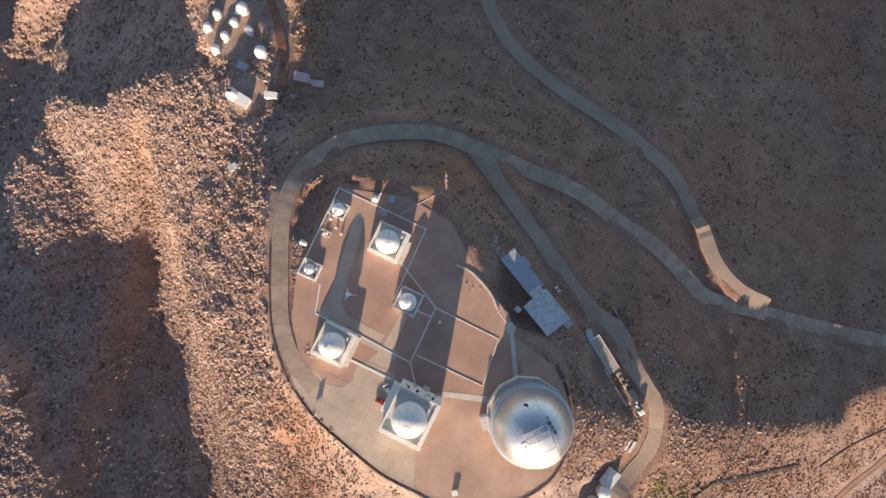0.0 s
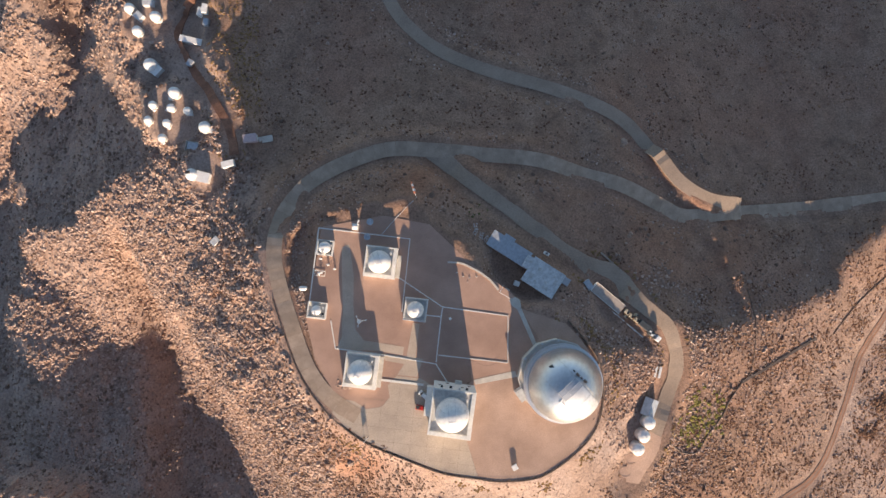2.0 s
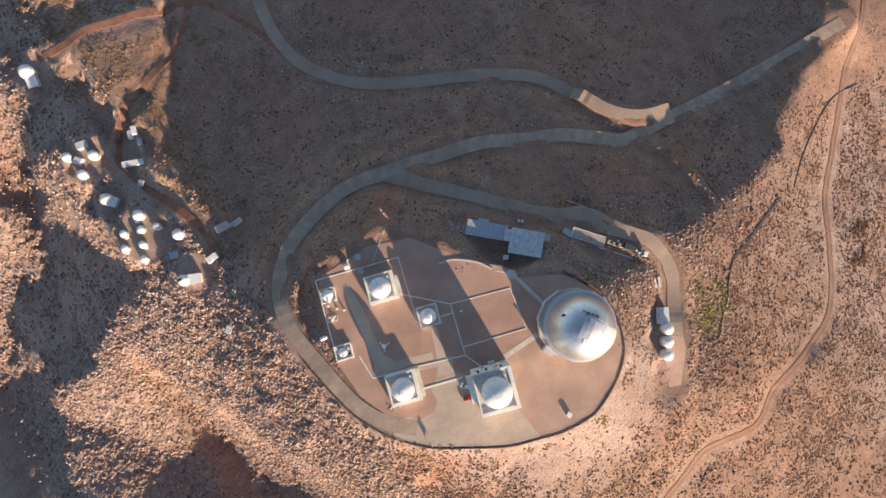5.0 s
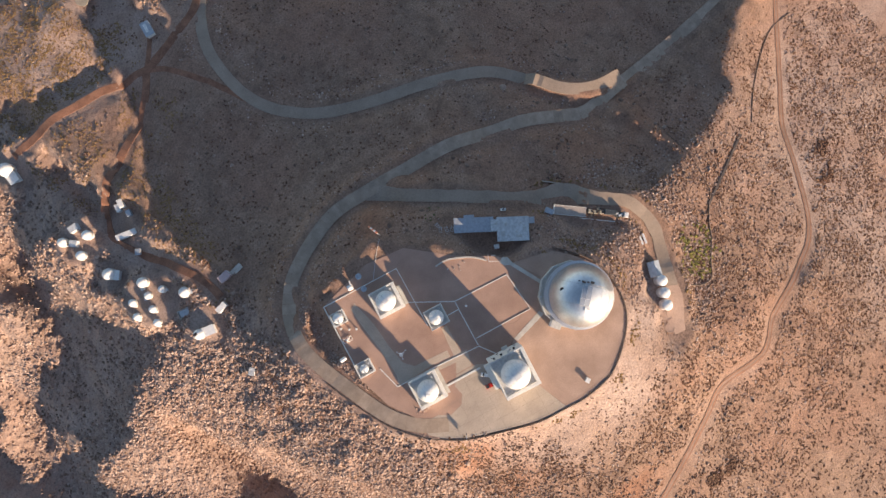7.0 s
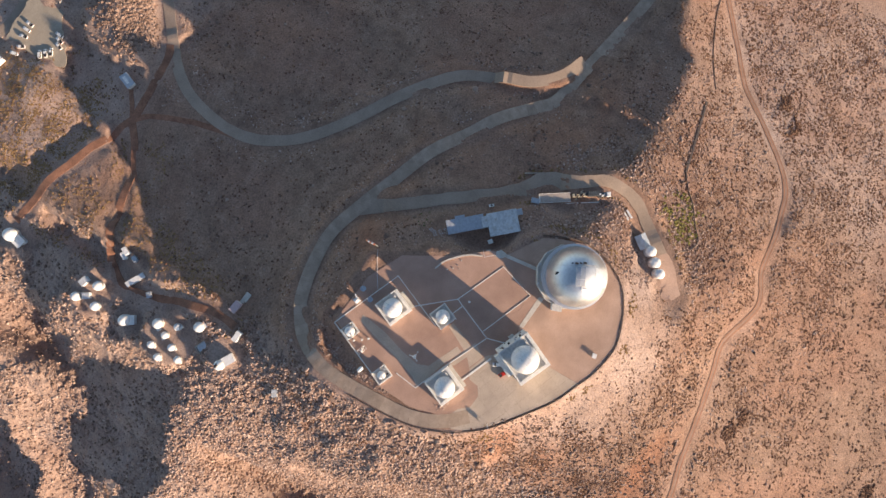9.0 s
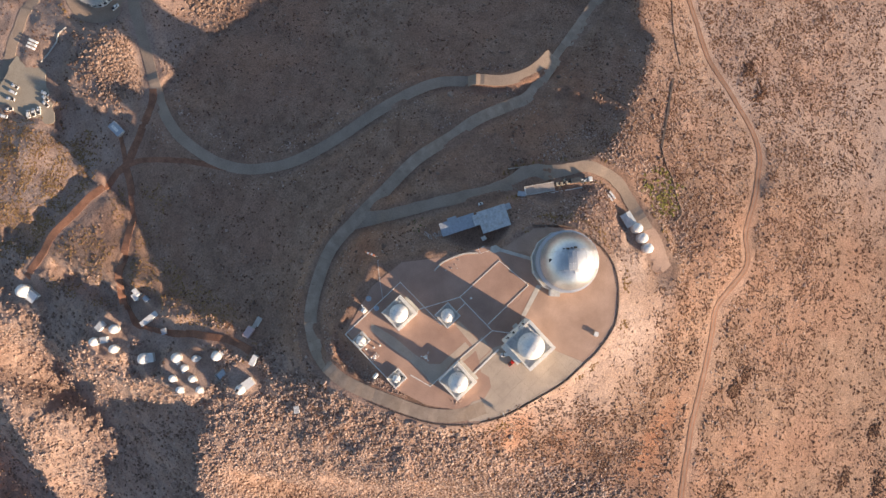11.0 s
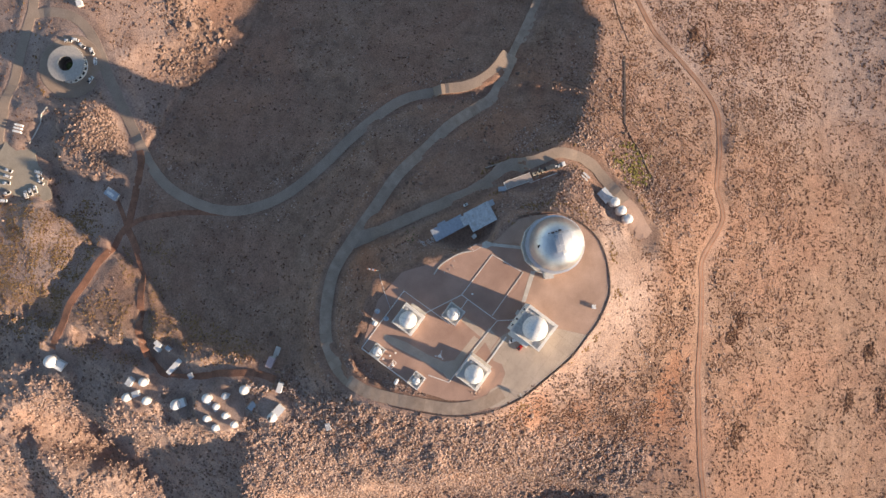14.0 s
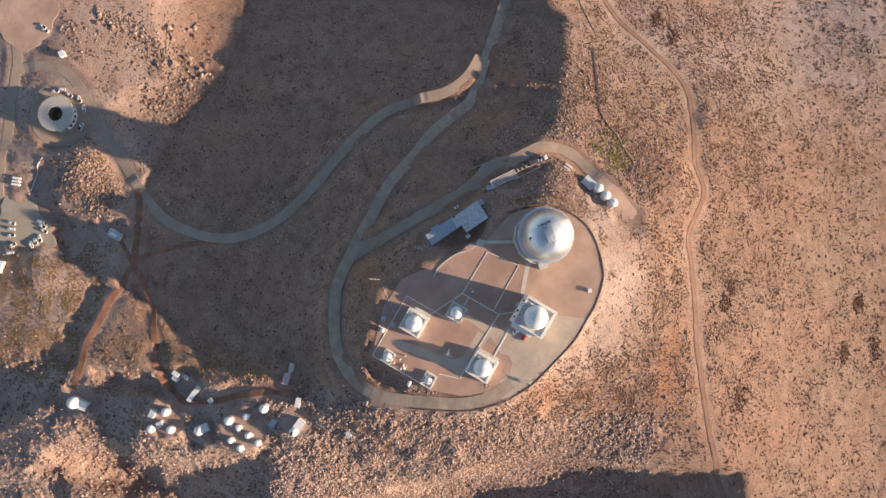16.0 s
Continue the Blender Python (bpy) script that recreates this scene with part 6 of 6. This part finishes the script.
brushy = lambda x, y: np.clip((x + 75 + 30 * lattice(x, y, 22, 41)) / 50, 0, 1) * np.clip((y + 205 + 50 * lattice(x, y, 25, 42)) / 60, 0, 1) * np.clip((-18 - y - .25 * (x - 60)) / 25, 0, 1) * np.clip(1.15 - 1.5 * sample(bank_way, x, y), 0, 1)
x, y = scatter(rng, 120000, -262, 262, -298, 0, lambda x, y: (.2 + .8 * clump(x, y)) * (.3 + .7 * fine_clump(x, y)) * .78 * np.clip(1.1 - 1.1 * sample(bank_way, x, y), 0, 1) * (1 - np.clip(3 * sample(DIRT, x, y) - .3, 0, 1)) * bare(x, y))
near = scatter(rng, 88000, -60, 262, -205, -40, lambda x, y: (.12 + .88 * fine_clump(x, y)) * brushy(x, y) * .42)
x, y = np.r_[x, near[0]], np.r_[y, near[1]]
shrubs("slope_bushes", rng, x, y, .26, .74, SHRUB, "low dry brown bushes on the open slope", 6)
# single larger bushes, farther apart
x, y = scatter(rng, 9000, -262, 262, -298, -70, lambda x, y: (.12 + .5 * fine_clump(x, y)) * np.clip(1 - 1.2 * sample(bank_way, x, y), 0, 1) * (1 - np.clip(3 * sample(DIRT, x, y) - .3, 0, 1)) * bare(x, y))
shrubs("large_bushes", rng, x, y, .6, 1.1, SHRUB, "larger single dry bushes on the open slope", 14)
# reddish stones among the bushes
x, y = scatter(rng, 42000, -60, 262, -200, -40, lambda x, y: (.2 + .8 * fine_clump(y, x)) * brushy(x, y) * .5)
rocks("slope_rubble", rng, x, y, .2, .6, "reddish rubble between the bushes", 2.0, PALE_ROCK)
# thickets in the hollows of the open slope
centres = ((3, -164, 5), (-51, -175, 8), (167, -132, 6), (179, -122, 5), (-18, -271, 6), (10, -259, 5), (-23, -249, 6), (12, -168, 4))
x, y = np.concatenate([rng.normal((a, b), (c * .55, c * .32), (90, 2)) for a, b, c in centres]).T
shrubs("thickets", rng, x, y, .5, 1.3, SHRUB, "dark thickets of dry bushes in hollows", 16)
# shaded northern slope
x, y = scatter(rng, 24000, -70, 262, 20, 324, lambda x, y: .1 + .6 * fine_clump(x, y))
shrubs("north_bushes", rng, x, y, .28, .85, SHRUB, "dark low bushes on the shaded slope", 8)
x, y = scatter(rng, 16000, -70, 262, -40, 324, lambda x, y: .1 + .4 * clump(x, y))
rocks("north_stones", rng, x, y, .2, .6, "small stones on the shaded slope", 2.2)
# dry golden scrub near the spur and along verges
x, y = scatter(rng, 34000, -80, 34, 75, 256, lambda x, y: .55 * fine_clump(x, y) * np.maximum(np.abs(x + 58 - (y - 130) * .25) < 14, np.clip((y - 150) / 20, 0, 1) * np.clip((8 + (y - 195) * .3 - x) / 12, 0, 1)))
more = scatter(rng, 5200, -70, -2, 200, 268, lambda x, y: (.35 + .65 * fine_clump(x, y)) * .8)
x, y = np.r_[x, more[0]], np.r_[y, more[1]]
shrubs("golden_scrub", rng, x, y, .25, .7, YELLOW_LEAF, "dry golden scrub beside the dirt road", 10)
x, y = scatter(rng, 9000, 46, 104, -104, -5, lambda x, y: np.clip(1 - np.abs(edge_distance([tuple(q[:2]) for q in SERVICE], x, y) - 5.5) / 3, 0, 1) * fine_clump(x, y))
shrubs("verge_scrub", rng, x, y, .3, .9, YELLOW_LEAF, "golden scrub along the road verge", 14)
x, y = scatter(rng, 1300, 66, 100, -104, -74, lambda x, y: np.exp(-((x - 83) ** 2 / 85 + (y + 88) ** 2 / 46)) * (.3 + .7 * fine_clump(x, y + 2)))
shrubs("green_scrub", rng, x, y, .5, 1.15, GREEN_LEAF, "yellow-green shrubs around a seep below the road", 26)
x, y = scatter(rng, 130, 14, 32, 14, 34, lambda x, y: np.exp(-((x - 22.5) ** 2 + (y - 24) ** 2) / 20))
shrubs("bank_scrub", rng, x, y, .3, .8, LEAF, "dark green shrubs on the road bank", 24)
road_way = lambda x, y: np.minimum(edge_distance([tuple(q[:2]) for q in UPPER], x, y), edge_distance([tuple(q[:2]) for q in RING], x, y))
x, y = scatter(rng, 52000, -70, 140, -30, 215, lambda x, y: np.clip(1.2 - np.abs(road_way(x, y) - 8.2) / 4.2, 0, 1) * (.12 + .88 * fine_clump(x + 4, y)) * (.3 + .7 * clump(x, y)) * .8)
rocks("roadside_stones", rng, x, y, .2, .62, "pale stones pushed to the roadside", 1.8, PALE_ROCK)

# ledges and heaps of great blocks on the northern knolls
blocks = ((97, 191, 8, 90), (102, 185, 7, 80), (138, 194, 12, 130), (130, 188, 9, 90), (152, 218, 14, 110), (142, 248, 8, 60), (143, 205, 9, 70), (112, 178, 9, 70), (50, 220, 17, 620), (42, 214, 13, 320), (58, 210, 12, 260), (32, 208, 9, 110))
x, y = np.concatenate([rng.normal((a, b), c * .55, (n, 2)) for a, b, c, n in blocks]).T
keep = sample(smooth_zone, x, y) < .05
rocks("rock_outcrops", rng, x[keep], y[keep], .25, .95, "weathered blocks heaped on the northern knolls", 1.6)
crags = ((104, 196), (108, 184), (119, 168), (126, 182), (123, 165), (139, 197), (149, 222), (154, 178), (152, 230), (144, 205), (127, 189), (114, 174), (100, 190), (133, 176), (147, 190))
x, y = np.concatenate([rng.normal(c, (2.6, 1.8), (13, 2)) for c in crags]).T
rocks("great_blocks", rng, x, y, .4, 1.9, "great weathered blocks on the northern hill", 1.4)
# golden bushes round the apron and along the valley road
x, y = scatter(rng, 900, 40, 130, 225, 284, lambda x, y: np.clip(1 - np.abs(np.hypot(x - 85.2, y - 244.6) - 21) / 4, 0, 1) * fine_clump(x, y) + .55 * np.clip(1 - np.abs(edge_distance([tuple(q[:2]) for q in WEST_ROAD], x, y) - 6) / 3, 0, 1) * clump(x, y))
shrubs("apron_scrub", rng, x, y, .4, 1.1, YELLOW_LEAF, "golden bushes beside the paved apron", 18)

# brown bushes and red stones on the bank below the south-western rim
x, y = scatter(rng, 9000, -105, -20, -125, -50, lambda x, y: (.1 + .9 * fine_clump(x, y)) * np.clip((sample(plateau_way, x, y) - 6) / 8, 0, 1) * np.clip((-25 - x) / 20, 0, 1))
shrubs("rim_bushes", rng, x, y, .25, .75, SHRUB, "dry reddish bushes on the bank below the rim", 10)
x, y = scatter(rng, 9000, -105, -20, -125, -50, lambda x, y: (.1 + .9 * fine_clump(y, x)) * np.clip((-25 - x) / 20, 0, 1))
rocks("rim_rubble", rng, x, y, .18, .6, "reddish rubble on the bank below the rim", 1.8)
# dark bushes among the rubble of the western flank
x, y = scatter(rng, 30000, -205, -58, -95, 100, lambda x, y: (.06 + .94 * fine_clump(x + 9, y)) * (.15 + .85 * np.clip((x + 130) / 40, 0, 1)) * (1 - .7 * sample(LEE_MASK.astype(float), x, y)) * .55)
shrubs("flank_bushes", rng, x, y, .3, .85, SHRUB, "dark dry bushes among the rubble of the flank", 9)
# stones on the red soil between the ring road and the gravel
ring_way = lambda x, y: edge_distance([tuple(q[:2]) for q in RING], x, y)
x, y = rng.uniform(-58, -28, 9000), rng.uniform(-29, 44, 9000)
keep = (np.abs(ring_way(x, y) - 6.2) < 2.0) & (rng.random(9000) < .2 + .6 * fine_clump(x, y))
rocks("bank_stones", rng, x[keep], y[keep], .2, .5, "small pale stones on the soil beside the ring road", 2.0, PALE_ROCK)
# broken pale rock along the sunlit spur
x, y = scatter(rng, 42000, -240, -88, 95, 232, lambda x, y: (.2 + .8 * fine_clump(x, y + 7)) * (1 - .75 * sample(LEE_MASK.astype(float), x, y)) * .5)
rocks("spur_rubble", rng, x, y, .2, .95, "broken pale rock along the sunlit spur", 2.4, PALE_ROCK)
# bright stones on the banks of the service road
x, y = scatter(rng, 15000, 42, 114, -114, -22, lambda x, y: (.1 + .9 * fine_clump(x + 3, y)) * np.clip(1.3 - edge_distance([tuple(q[:2]) for q in SERVICE], x, y) / 26, 0, 1) * .8)
rocks("service_scree", rng, x, y, .18, .6, "bright pinkish stones on the banks of the service road", 2.0, PALE_ROCK)
# golden bushes outside the summit wall
rim_way = lambda x, y: edge_distance(rim_curve, x, y)
x, y = scatter(rng, 26000, -70, 60, -95, -20, lambda x, y: np.clip(1 - np.abs(rim_way(x, y) - 4.5) / 3.2, 0, 1) * np.clip(fine_clump(x, y + 5) - .45, 0, 1) * (1 - sample(inside(PLATEAU, MX, MY).astype(float), x, y)) * .8)
shrubs("rim_scrub", rng, x, y, .3, .8, YELLOW_LEAF, "golden bushes outside the summit wall", 12)
